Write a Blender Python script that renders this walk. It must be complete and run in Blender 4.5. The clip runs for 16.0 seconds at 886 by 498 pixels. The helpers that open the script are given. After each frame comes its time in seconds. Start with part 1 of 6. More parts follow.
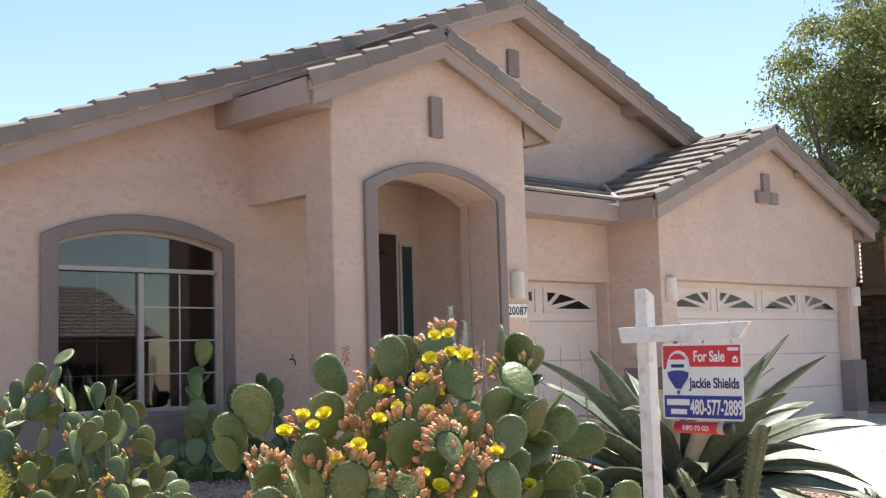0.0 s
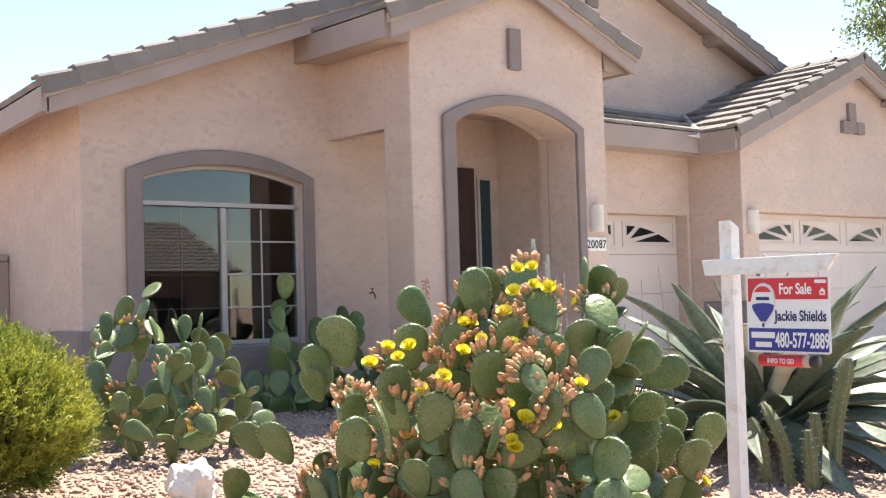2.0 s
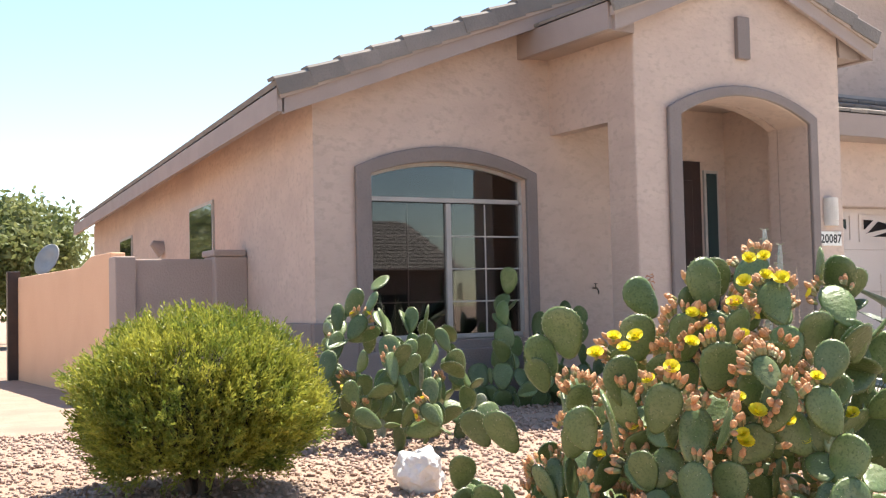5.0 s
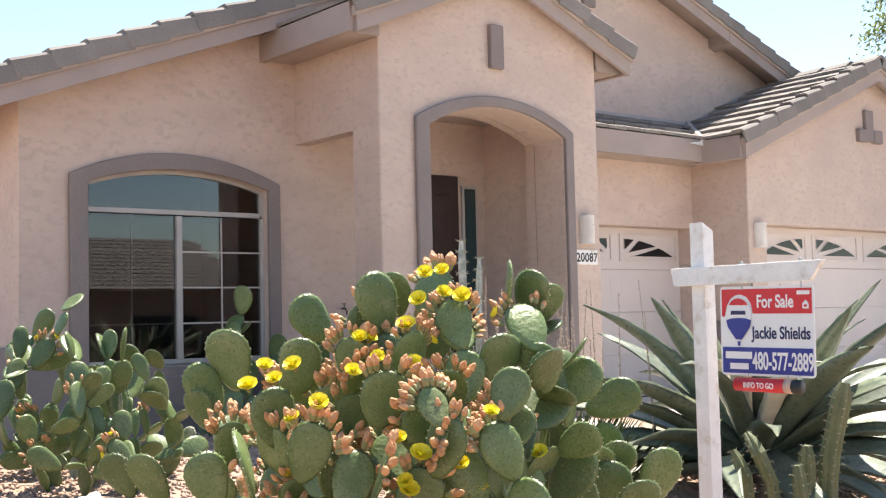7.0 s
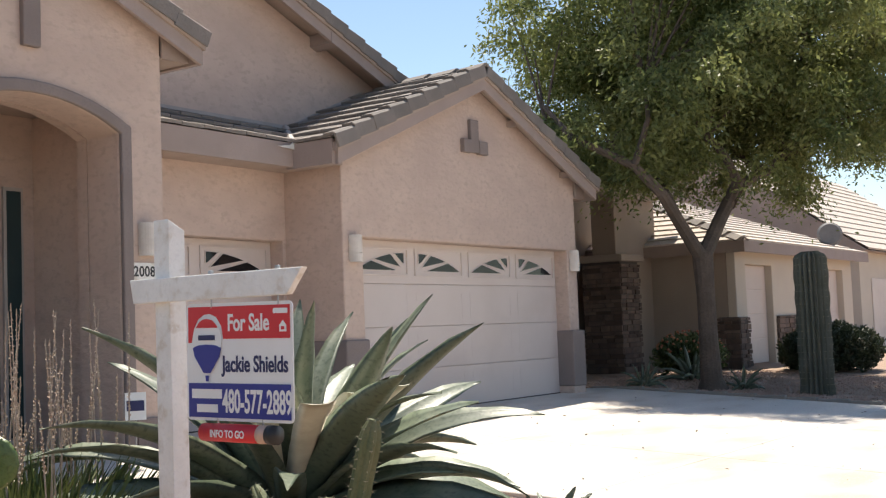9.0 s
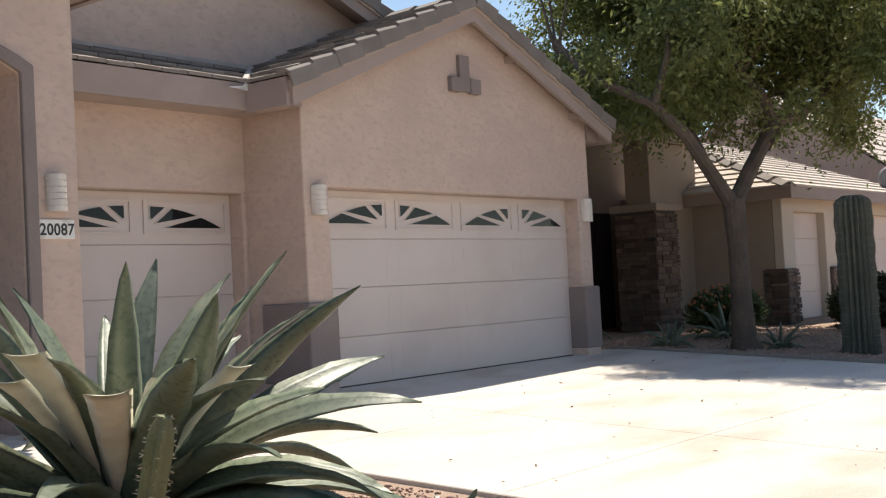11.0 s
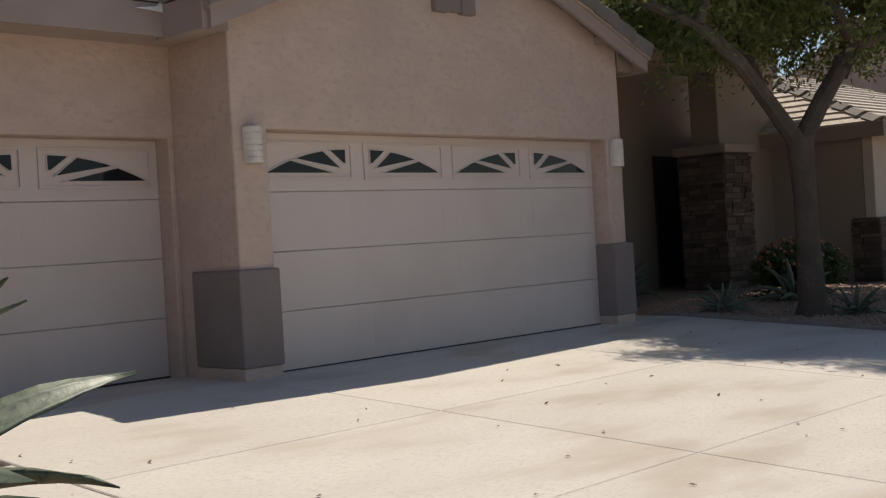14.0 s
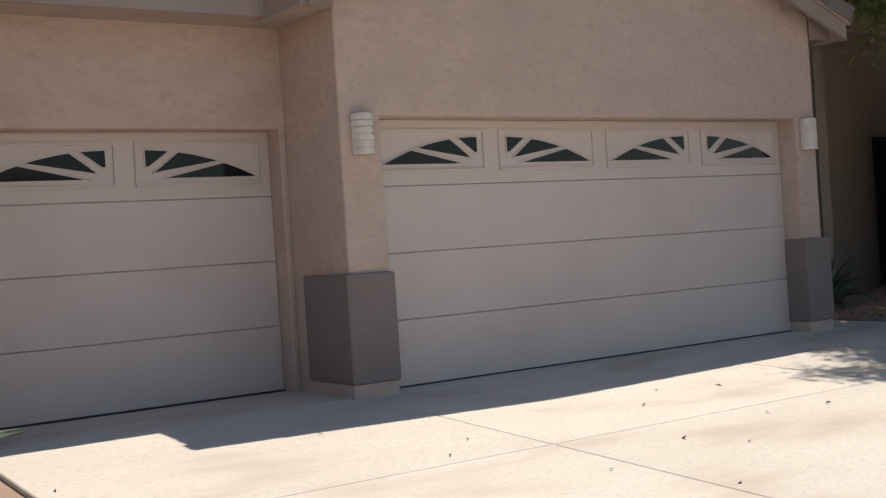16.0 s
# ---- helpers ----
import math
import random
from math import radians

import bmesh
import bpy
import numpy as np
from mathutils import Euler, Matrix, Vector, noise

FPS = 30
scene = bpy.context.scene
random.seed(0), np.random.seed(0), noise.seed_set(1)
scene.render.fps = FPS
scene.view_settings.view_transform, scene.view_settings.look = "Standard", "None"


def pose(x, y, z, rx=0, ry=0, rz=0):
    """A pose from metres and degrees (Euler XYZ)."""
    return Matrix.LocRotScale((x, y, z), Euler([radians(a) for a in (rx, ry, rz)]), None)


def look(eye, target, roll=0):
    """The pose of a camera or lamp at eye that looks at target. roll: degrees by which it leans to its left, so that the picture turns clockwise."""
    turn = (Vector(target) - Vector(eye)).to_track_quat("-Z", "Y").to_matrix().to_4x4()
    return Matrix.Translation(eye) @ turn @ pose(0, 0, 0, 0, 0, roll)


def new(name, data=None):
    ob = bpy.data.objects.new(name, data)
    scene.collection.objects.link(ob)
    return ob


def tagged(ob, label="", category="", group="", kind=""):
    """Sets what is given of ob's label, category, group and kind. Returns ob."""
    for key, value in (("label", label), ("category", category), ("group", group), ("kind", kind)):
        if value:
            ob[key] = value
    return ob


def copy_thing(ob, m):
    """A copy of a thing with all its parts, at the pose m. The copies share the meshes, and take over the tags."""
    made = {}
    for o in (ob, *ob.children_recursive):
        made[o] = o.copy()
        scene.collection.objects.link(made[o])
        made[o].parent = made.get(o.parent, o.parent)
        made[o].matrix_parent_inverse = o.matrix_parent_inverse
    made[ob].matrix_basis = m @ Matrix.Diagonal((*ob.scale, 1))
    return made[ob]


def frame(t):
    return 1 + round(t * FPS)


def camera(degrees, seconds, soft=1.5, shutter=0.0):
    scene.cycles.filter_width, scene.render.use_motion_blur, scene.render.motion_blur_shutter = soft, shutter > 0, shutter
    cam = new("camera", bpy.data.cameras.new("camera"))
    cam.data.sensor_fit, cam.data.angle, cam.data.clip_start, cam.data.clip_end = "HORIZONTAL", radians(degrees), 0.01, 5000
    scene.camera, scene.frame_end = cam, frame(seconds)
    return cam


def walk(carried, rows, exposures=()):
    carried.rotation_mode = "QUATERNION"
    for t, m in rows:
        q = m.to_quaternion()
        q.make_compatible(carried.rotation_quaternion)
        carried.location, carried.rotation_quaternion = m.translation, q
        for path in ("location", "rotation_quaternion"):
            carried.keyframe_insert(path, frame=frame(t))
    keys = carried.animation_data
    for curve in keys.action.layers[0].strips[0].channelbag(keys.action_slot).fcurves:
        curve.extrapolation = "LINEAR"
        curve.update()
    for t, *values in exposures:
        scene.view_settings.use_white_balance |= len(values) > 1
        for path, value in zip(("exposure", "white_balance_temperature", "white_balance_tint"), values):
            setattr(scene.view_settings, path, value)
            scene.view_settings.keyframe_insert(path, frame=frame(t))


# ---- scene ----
cam = camera(40.8, 16.0, soft=1.25)
PATH = [
    (0, (-13.643, -9.51, 1.068), (-12.258, -8.079, 1.26), -1.7),
    (0.5, (-13.626, -9.489, 1.056), (-12.247, -8.047, 1.201), -1.5),
    (1, (-13.635, -9.485, 1.053), (-12.27, -8.027, 1.163), -1.6),
    (1.5, (-13.643, -9.482, 1.052), (-12.298, -8.005, 1.142), -1.6),
    (2, (-13.668, -9.479, 1.06), (-12.374, -7.956, 1.146), -1.7),
    (2.5, (-13.698, -9.472, 1.068), (-12.479, -7.889, 1.172), -1.9),
    (3, (-13.739, -9.496, 1.075), (-12.591, -7.863, 1.188), -1.9),
    (3.5, (-13.725, -9.484, 1.062), (-12.644, -7.805, 1.179), -1.9),
    (3.7, (-13.738, -9.483, 1.056), (-12.677, -7.791, 1.173), -1.9),
    (5.8, (-13.506, -9.403, 1.005), (-12.524, -7.663, 1.088), -1.0),
    (6, (-13.399, -9.323, 1.009), (-12.383, -7.602, 1.098), -1.1),
    (6.5, (-13.076, -9.198, 0.997), (-11.945, -7.552, 1.095), -2.7),
    (7, (-12.617, -9.09, 1.003), (-11.361, -7.538, 1.125), -1.4),
    (7.5, (-12.212, -8.921, 1.011), (-10.826, -7.484, 1.137), -0.6),
    (8, (-11.767, -8.824, 0.977), (-10.254, -7.523, 1.114), -1.6),
    (8.5, (-11.265, -8.756, 0.98), (-9.68, -7.544, 1.113), -2.6),
    (9, (-10.838, -8.698, 1.007), (-9.201, -7.556, 1.143), -2.2),
    (9.2, (-10.643, -8.693, 1.014), (-8.984, -7.582, 1.141), -3.0),
    (11.3, (-8.709, -8.653, 1.006), (-7.162, -7.387, 1.080), -2.7),
    (11.5, (-8.527, -8.613, 1.018), (-6.981, -7.347, 1.105), -2.4),
    (12, (-8.181, -8.47, 1.005), (-6.614, -7.228, 1.062), -2.4),
    (12.5, (-7.676, -8.527, 1.049), (-6.171, -7.209, 1.061), -2.4),
    (13, (-7.232, -8.357, 1.078), (-5.732, -7.035, 1.083), -2.5),
    (13.5, (-6.776, -8.36, 1.071), (-5.287, -7.025, 1.059), -2.0),
    (14, (-6.33, -8.191, 1.075), (-4.897, -6.796, 1.062), -3.4),
    (14.5, (-5.914, -8.06, 1.062), (-4.535, -6.612, 1.078), -4.4),
    (15, (-5.544, -7.944, 1.108), (-4.315, -6.366, 1.135), -2.8),
    (15.5, (-5.226, -7.825, 1.092), (-4.041, -6.214, 1.095), -1.2),
    (16, (-4.841, -7.762, 1.104), (-3.706, -6.115, 1.098), -3.8),
]
EXPOSURE = [(0.0, 0.99, 6900, 10), (1.5, 1.35, 6900, 10), (3.0, 1.43, 6850, 10), (6.0, 1.24, 6900, 10), (7.0, 1.38, 6900, 10), (8.0, 1.0, 6950, 10), (9.0, 0.66, 7000, 10), (11.5, 0.36, 7080, 10), (12.5, -0.03, 7080, 10), (14.0, -0.32, 7080, 10), (15.0, -0.06, 7080, 10), (16.0, 0.04, 7080, 10)]
walk(cam, [(t, look(eye, target, roll)) for t, eye, target, roll in PATH], EXPOSURE)

# ---- world, sun, exposure ----
SUN_DIR = Vector((0.38, 0.17, 1.0)).normalized()
world = bpy.data.worlds.new("sky")
scene.world = world
world.use_nodes = True
wn = world.node_tree
wn.nodes.clear()
sky = wn.nodes.new("ShaderNodeTexSky")
sky.sky_type = "NISHITA"
sky.sun_disc = False
sky.sun_elevation = math.asin(SUN_DIR.z)
sky.sun_rotation = math.atan2(SUN_DIR.x, SUN_DIR.y)
sky.air_density, sky.dust_density, sky.ozone_density = 1.0, 0.2, 2.0
wbg = wn.nodes.new("ShaderNodeBackground")
wbg.inputs["Strength"].default_value = 0.11
wout = wn.nodes.new("ShaderNodeOutputWorld")
wn.links.new(sky.outputs[0], wbg.inputs["Color"])
wn.links.new(wbg.outputs[0], wout.inputs["Surface"])
sun = new("sun", bpy.data.lights.new("sun", "SUN"))
sun.data.energy, sun.data.angle, sun.data.color = 5.0, radians(0.5), (1.0, 0.95, 0.87)
sun.matrix_world = look(SUN_DIR * 60, (0, 0, 0))

# ---- materials ----
def material(name, color, rough=0.8, second=None, scale=8.0, fine=None, bump=0.0, bump_scale=60.0, metallic=0.0, spread=0.0, subsurface=0.0, spec=0.5, speckle=0.0, stain=None, stain_scale=0.6, stretch=(1, 1, 1)):
    """A principled surface: two colours mixed by large noise, darker fine grain, a stain colour in patches, relief, and a little change from piece to piece."""
    m = bpy.data.materials.new(name)
    m.use_nodes = True
    nt = m.node_tree
    p = nt.nodes["Principled BSDF"]
    p.inputs["Roughness"].default_value = rough
    p.inputs["Metallic"].default_value = metallic
    p.inputs["Specular IOR Level"].default_value = spec
    N, L = nt.nodes.new, nt.links.new
    geo = N("ShaderNodeNewGeometry")
    mapped = N("ShaderNodeMapping")
    mapped.inputs["Scale"].default_value = stretch
    L(geo.outputs["Position"], mapped.inputs["Vector"])
    def noise_tex(s, detail=4.0):
        n = N("ShaderNodeTexNoise")
        n.inputs["Scale"].default_value, n.inputs["Detail"].default_value = s, detail
        L(mapped.outputs[0], n.inputs["Vector"])
        return n
    def ramp(node, lo, hi):
        r = N("ShaderNodeMapRange")
        r.inputs["From Min"].default_value, r.inputs["From Max"].default_value = lo, hi
        L(node.outputs[0], r.inputs["Value"])
        return r
    def mixed(fac, a, b):
        x = N("ShaderNodeMix")
        x.data_type = "RGBA"
        L(fac, x.inputs["Factor"])
        for sock, v in ((x.inputs["A"], a), (x.inputs["B"], b)):
            if isinstance(v, tuple):
                sock.default_value = (*v, 1)
            else:
                L(v, sock)
        return x.outputs["Result"]
    second = second or tuple(c * 0.86 for c in color)
    out = mixed(ramp(noise_tex(scale), 0.35, 0.65).outputs[0], color, second)
    if stain:
        out = mixed(ramp(noise_tex(stain_scale, 6.0), 0.54, 0.68).outputs[0], out, stain)
    if speckle:
        dark = tuple(c * (1 - speckle) for c in color)
        out = mixed(ramp(noise_tex(fine or scale * 14, 2.0), 0.5, 0.72).outputs[0], out, dark)
    if spread:
        info = N("ShaderNodeObjectInfo")
        hsv = N("ShaderNodeHueSaturation")
        r = N("ShaderNodeMapRange")
        r.inputs["To Min"].default_value, r.inputs["To Max"].default_value = 1 - spread, 1 + spread
        L(info.outputs["Random"], r.inputs["Value"])
        L(r.outputs[0], hsv.inputs["Value"])
        L(out, hsv.inputs["Color"])
        out = hsv.outputs[0]
    L(out, p.inputs["Base Color"])
    if bump:
        b = N("ShaderNodeBump")
        b.inputs["Strength"].default_value, b.inputs["Distance"].default_value = bump, 0.02
        L(noise_tex(bump_scale, 3.0).outputs[0], b.inputs["Height"])
        L(b.outputs[0], p.inputs["Normal"])
    if subsurface:
        p.inputs["Subsurface Weight"].default_value = subsurface
        p.inputs["Subsurface Radius"].default_value = (0.02, 0.03, 0.01)
        p.inputs["Subsurface Scale"].default_value = 0.5
    return m


def leaf_material(name, a, b, trans=0.35, rough=0.55, scale=3.0):
    """Foliage: two greens mixed leaf by leaf and by patches, with light shining through."""
    m = bpy.data.materials.new(name)
    m.use_nodes = True
    nt = m.node_tree
    N, L = nt.nodes.new, nt.links.new
    p = nt.nodes["Principled BSDF"]
    p.inputs["Roughness"].default_value = rough
    geo = N("ShaderNodeNewGeometry")
    n = N("ShaderNodeTexNoise")
    n.inputs["Scale"].default_value = scale
    L(geo.outputs["Position"], n.inputs["Vector"])
    mean = N("ShaderNodeMath")
    mean.operation = "MULTIPLY_ADD"
    L(geo.outputs["Random Per Island"], mean.inputs[0])
    mean.inputs[1].default_value = 0.6
    sub = N("ShaderNodeMath")
    sub.operation = "MULTIPLY_ADD"
    L(n.outputs[0], sub.inputs[0])
    sub.inputs[1].default_value, sub.inputs[2].default_value = 2.0, -0.8
    L(sub.outputs[0], mean.inputs[2])
    mix = N("ShaderNodeMix")
    mix.data_type = "RGBA"
    mix.inputs["A"].default_value, mix.inputs["B"].default_value = (*a, 1), (*b, 1)
    L(mean.outputs[0], mix.inputs["Factor"])
    L(mix.outputs["Result"], p.inputs["Base Color"])
    t = N("ShaderNodeBsdfTranslucent")
    L(mix.outputs["Result"], t.inputs["Color"])
    s = N("ShaderNodeMixShader")
    s.inputs[0].default_value = trans
    L(p.outputs[0], s.inputs[1])
    L(t.outputs[0], s.inputs[2])
    L(s.outputs[0], nt.nodes["Material Output"].inputs["Surface"])
    return m


def pane_material(name, tint, ior):
    """A thin sheet of tinted glass: clear to look through, mirror-like by its angle."""
    m = bpy.data.materials.new(name)
    m.use_nodes = True
    nt = m.node_tree
    N, L = nt.nodes.new, nt.links.new
    clear, gloss, fresnel, mix = N("ShaderNodeBsdfTransparent"), N("ShaderNodeBsdfGlossy"), N("ShaderNodeFresnel"), N("ShaderNodeMixShader")
    clear.inputs["Color"].default_value = (*tint, 1)
    gloss.inputs["Roughness"].default_value = 0.01
    fresnel.inputs["IOR"].default_value = ior
    L(fresnel.outputs[0], mix.inputs[0])
    L(clear.outputs[0], mix.inputs[1])
    L(gloss.outputs[0], mix.inputs[2])
    L(mix.outputs[0], nt.nodes["Material Output"].inputs["Surface"])
    return m


def glass_material(name, tint, rough=0.02, ior=1.5, through_light=0.75, coat=1.45):
    m = bpy.data.materials.new(name)
    m.use_nodes = True
    p = m.node_tree.nodes["Principled BSDF"]
    p.inputs["Base Color"].default_value = (*tint, 1)
    p.inputs["Roughness"].default_value = rough
    p.inputs["IOR"].default_value = ior
    p.inputs["Transmission Weight"].default_value = through_light
    p.inputs["Coat Weight"].default_value = 1.0
    p.inputs["Coat IOR"].default_value = coat
    p.inputs["Coat Roughness"].default_value = 0.015
    return m


STUCCO = material("stucco", (0.59, 0.455, 0.38), 0.92, (0.53, 0.405, 0.34), 2.2, 11, 0.8, 8, speckle=0.17, stain=(0.49, 0.375, 0.32), stain_scale=0.45, stretch=(1.0, 1.0, 1.6))
TRIM = material("taupe_stucco", (0.255, 0.208, 0.192), 0.9, (0.225, 0.183, 0.168), 2.0, 50, 0.35, 50, speckle=0.12)
FASCIA = material("fascia_paint", (0.36, 0.285, 0.255), 0.75, (0.32, 0.255, 0.228), 2.5, 60, 0.12, 30, speckle=0.08)
SOFFIT = material("soffit_paint", (0.42, 0.33, 0.28), 0.85, None, 2.0, 60, 0.15, 30)
TILE = material("concrete_roof_tile", (0.235, 0.205, 0.185), 0.85, (0.185, 0.165, 0.15), 3.0, 60, 0.3, 40, spread=0.16, speckle=0.2)
TILE_PALE = material("pale_roof_tile", (0.56, 0.49, 0.43), 0.85, (0.47, 0.41, 0.36), 3.0, 60, 0.3, 40, spread=0.14, speckle=0.15)
FLASHING = material("painted_flashing", (0.42, 0.37, 0.34), 0.6, None, 4.0, 60, 0.1)
DOOR_PAINT = material("garage_door_paint", (0.66, 0.57, 0.52), 0.55, (0.63, 0.54, 0.49), 1.5, 90, 0.14, 120, speckle=0.06, stain=(0.60, 0.51, 0.46), stain_scale=1.1)
WHITE_PAINT = material("white_paint", (0.80, 0.79, 0.76), 0.5, (0.74, 0.72, 0.68), 9.0, 60, 0.12, 40, speckle=0.10, stain=(0.62, 0.57, 0.50), stain_scale=14.0)
FRAME_PAINT = material("window_frame_paint", (0.46, 0.42, 0.385), 0.45, None, 5.0)
LAMP_PAINT = material("lamp_paint", (0.74, 0.67, 0.60), 0.6, None, 8.0, 60, 0.05)
DARK_WOOD = material("dark_stained_wood", (0.035, 0.022, 0.02), 0.4, (0.05, 0.03, 0.026), 6.0, 50, 0.15, 30)
GLASS = pane_material("window_glass", (0.66, 0.66, 0.65), 1.75)
DOOR_GLASS = glass_material("garage_window_glass", (0.010, 0.010, 0.012), 0.06, 1.35, 0.0, 1.05)
TEAL_GLASS = glass_material("sidelight_glass", (0.028, 0.052, 0.055), 0.1, 1.4, 0.0, 1.1)
CONCRETE = material("driveway_concrete", (0.61, 0.56, 0.50), 0.9, (0.545, 0.49, 0.435), 0.9, 34, 0.2, 70, spread=0.035, speckle=0.2, stain=(0.46, 0.39, 0.32), stain_scale=0.9, stretch=(0.7, 1.6, 1.0))
JOINT = material("joint_filler", (0.74, 0.69, 0.63), 0.95)
KERB = material("kerb_concrete", (0.27, 0.235, 0.20), 0.9, None, 3.0, 50, 0.25, 50, speckle=0.15)
SOIL = material("decomposed_granite", (0.40, 0.285, 0.215), 0.95, (0.34, 0.24, 0.18), 3.0, 60, 0.7, 55, speckle=0.45, stain=(0.30, 0.215, 0.165), stain_scale=0.9)
PEBBLE = material("gravel_stone", (0.46, 0.31, 0.24), 0.9, (0.36, 0.25, 0.20), 25.0, 200, 0.2, 80, speckle=0.2)
ASPHALT = material("asphalt", (0.055, 0.053, 0.05), 0.9, (0.045, 0.043, 0.042), 2.0, 60, 0.4, 90)
DARK_ROOM = material("painted_dim_room", (0.055, 0.05, 0.046), 0.9)
CURTAIN = material("pale_curtain", (0.62, 0.58, 0.53), 0.9, None, 6.0)


# ---- mesh helpers ----
def fresh(name, verts, faces, mat=None, smooth=False):
    me = bpy.data.meshes.new(name)
    me.from_pydata([tuple(v) for v in verts], [], [tuple(f) for f in faces])
    if smooth:
        me.polygons.foreach_set("use_smooth", [True] * len(me.polygons))
    if mat:
        me.materials.append(mat)
    me.update()
    return me


def from_bm(name, bm, mat=None, smooth=False):
    me = bpy.data.meshes.new(name)
    bmesh.ops.recalc_face_normals(bm, faces=bm.faces[:])
    bm.to_mesh(me)
    bm.free()
    if smooth:
        me.polygons.foreach_set("use_smooth", [True] * len(me.polygons))
    if mat:
        me.materials.append(mat)
    return me


def put(name, me, parent=None, m=None, label="", **tags):
    ob = new(name, me)
    if m is not None:
        ob.matrix_basis = m
    if parent is not None:
        ob.parent = parent
    return tagged(ob, label, **tags)


def part(name, bm, mat, parent, label="", smooth=False):
    return put(name, from_bm(name, bm, mat, smooth), parent, None, label)


def thing(name, label, category, group="", kind="", at=(0, 0, 0), turn=0):
    ob = new(name)
    ob.matrix_basis = pose(*at, 0, 0, turn)
    ob.empty_display_size = 0.2
    return tagged(ob, label, category, group, kind)


def add_box(bm, x0, x1, y0, y1, z0, z1, bevel=0.0, m=None):
    made = bmesh.ops.create_cube(bm, size=1.0, matrix=(m or Matrix()) @ Matrix.LocRotScale(((x0 + x1) / 2, (y0 + y1) / 2, (z0 + z1) / 2), None, (x1 - x0, y1 - y0, z1 - z0)))
    if bevel:
        edges = list({e for v in made["verts"] for e in v.link_edges})
        bmesh.ops.bevel(bm, geom=edges, offset=bevel, segments=2, profile=0.5, affect="EDGES")
    return bm


def box(x0, x1, y0, y1, z0, z1, bevel=0.0):
    return add_box(bmesh.new(), x0, x1, y0, y1, z0, z1, bevel)


def prism(poly, a, b, axis="y", bm=None):
    """A flat outline, (x, z) for axis y, (y, z) for axis x, (x, y) for axis z, pulled from a to b."""
    bm = bm or bmesh.new()
    def place(u, v, w):
        return {"y": (u, w, v), "x": (w, u, v), "z": (u, v, w)}[axis]
    lo = [bm.verts.new(place(u, v, a)) for u, v in poly]
    hi = [bm.verts.new(place(u, v, b)) for u, v in poly]
    bm.faces.new(lo)
    bm.faces.new(hi[::-1])
    n = len(poly)
    for i in range(n):
        bm.faces.new((lo[i], hi[i], hi[(i + 1) % n], lo[(i + 1) % n]))
    return bm


def softened(ob, width=0.012, segments=2):
    mod = ob.modifiers.new("edge", "BEVEL")
    mod.width, mod.segments, mod.limit_method, mod.angle_limit = width, segments, "ANGLE", radians(40)
    return ob


def tube(bm, points, radii, sides=8):
    """A round, tapering limb through the points."""
    rings = []
    for i, p in enumerate(points):
        p = Vector(p)
        d = (Vector(points[min(i + 1, len(points) - 1)]) - Vector(points[max(i - 1, 0)])).normalized()
        s = d.cross(Vector((0.31, 0.95, 0.05))).normalized()
        t = d.cross(s)
        rings.append([bm.verts.new(p + radii[i] * (math.cos(k * math.tau / sides) * s + math.sin(k * math.tau / sides) * t)) for k in range(sides)])
    for a, b in zip(rings, rings[1:]):
        for k in range(sides):
            bm.faces.new((a[k], a[(k + 1) % sides], b[(k + 1) % sides], b[k]))
    bm.faces.new(rings[0])
    bm.faces.new(rings[-1][::-1])
    return bm


def lettering(name, body, size, mat, parent, m, squeeze=1.0, align="CENTER", depth=0.0008, bold=0.022):
    """Words as a thin mesh, made from the built-in font."""
    cu = bpy.data.curves.new(name, "FONT")
    cu.body, cu.size, cu.align_x, cu.extrude, cu.offset = body, size, align, depth, size * bold
    tmp = bpy.data.objects.new("tmp", cu)
    scene.collection.objects.link(tmp)
    me = bpy.data.meshes.new_from_object(tmp.evaluated_get(bpy.context.evaluated_depsgraph_get()))
    bpy.data.objects.remove(tmp)
    me.transform(Matrix.Diagonal((squeeze, 1, 1, 1)))
    me.materials.clear()
    me.materials.append(mat)
    return put(name, me, parent, m)


def arch(x0, x1, spring, rise, steps=14):
    """Points of a shallow arch from x0 to x1."""
    half, mid = (x1 - x0) / 2, (x0 + x1) / 2
    r = (half * half + rise * rise) / (2 * rise)
    a = math.asin(half / r)
    return [(mid + r * math.sin(-a + 2 * a * i / steps), spring + rise - r + r * math.cos(-a + 2 * a * i / steps)) for i in range(steps + 1)]


def ground_z(y):
    return max(-0.62, min(0.0, 0.06 * y))


# ---- ground, driveway, street ----
def grid_sheet(name, xs, ys, height, mat):
    verts = [(x, y, height(x, y)) for y in ys for x in xs]
    n = len(xs)
    faces = [(j * n + i, j * n + i + 1, (j + 1) * n + i + 1, (j + 1) * n + i) for j in range(len(ys) - 1) for i in range(n - 1)]
    return fresh(name, verts, faces, mat, True)


def yard(x, y):
    z = ground_z(y) - 0.035
    if -14 < y < 1.5 and (x < -3.6 or x > 6.3) and abs(x) < 20:
        z += 0.05 * noise.noise((x * 0.55, y * 0.55, 2.0)) + 0.012 * noise.noise((x * 3, y * 3, 5.0))
    return z


xs = [-900, -200, -60, -30] + [-20 + 0.4 * i for i in range(101)] + [24, 40, 80, 250, 900]
ys = [-900, -250, -80, -40, -24] + [-16 + 0.4 * i for i in range(44)] + [3, 6, 12, 30, 80, 250, 900]
put("ground", grid_sheet("ground", xs, ys, yard, SOIL), label="reddish tan gravel yard reaching to the horizon", category="ground", kind="structure")


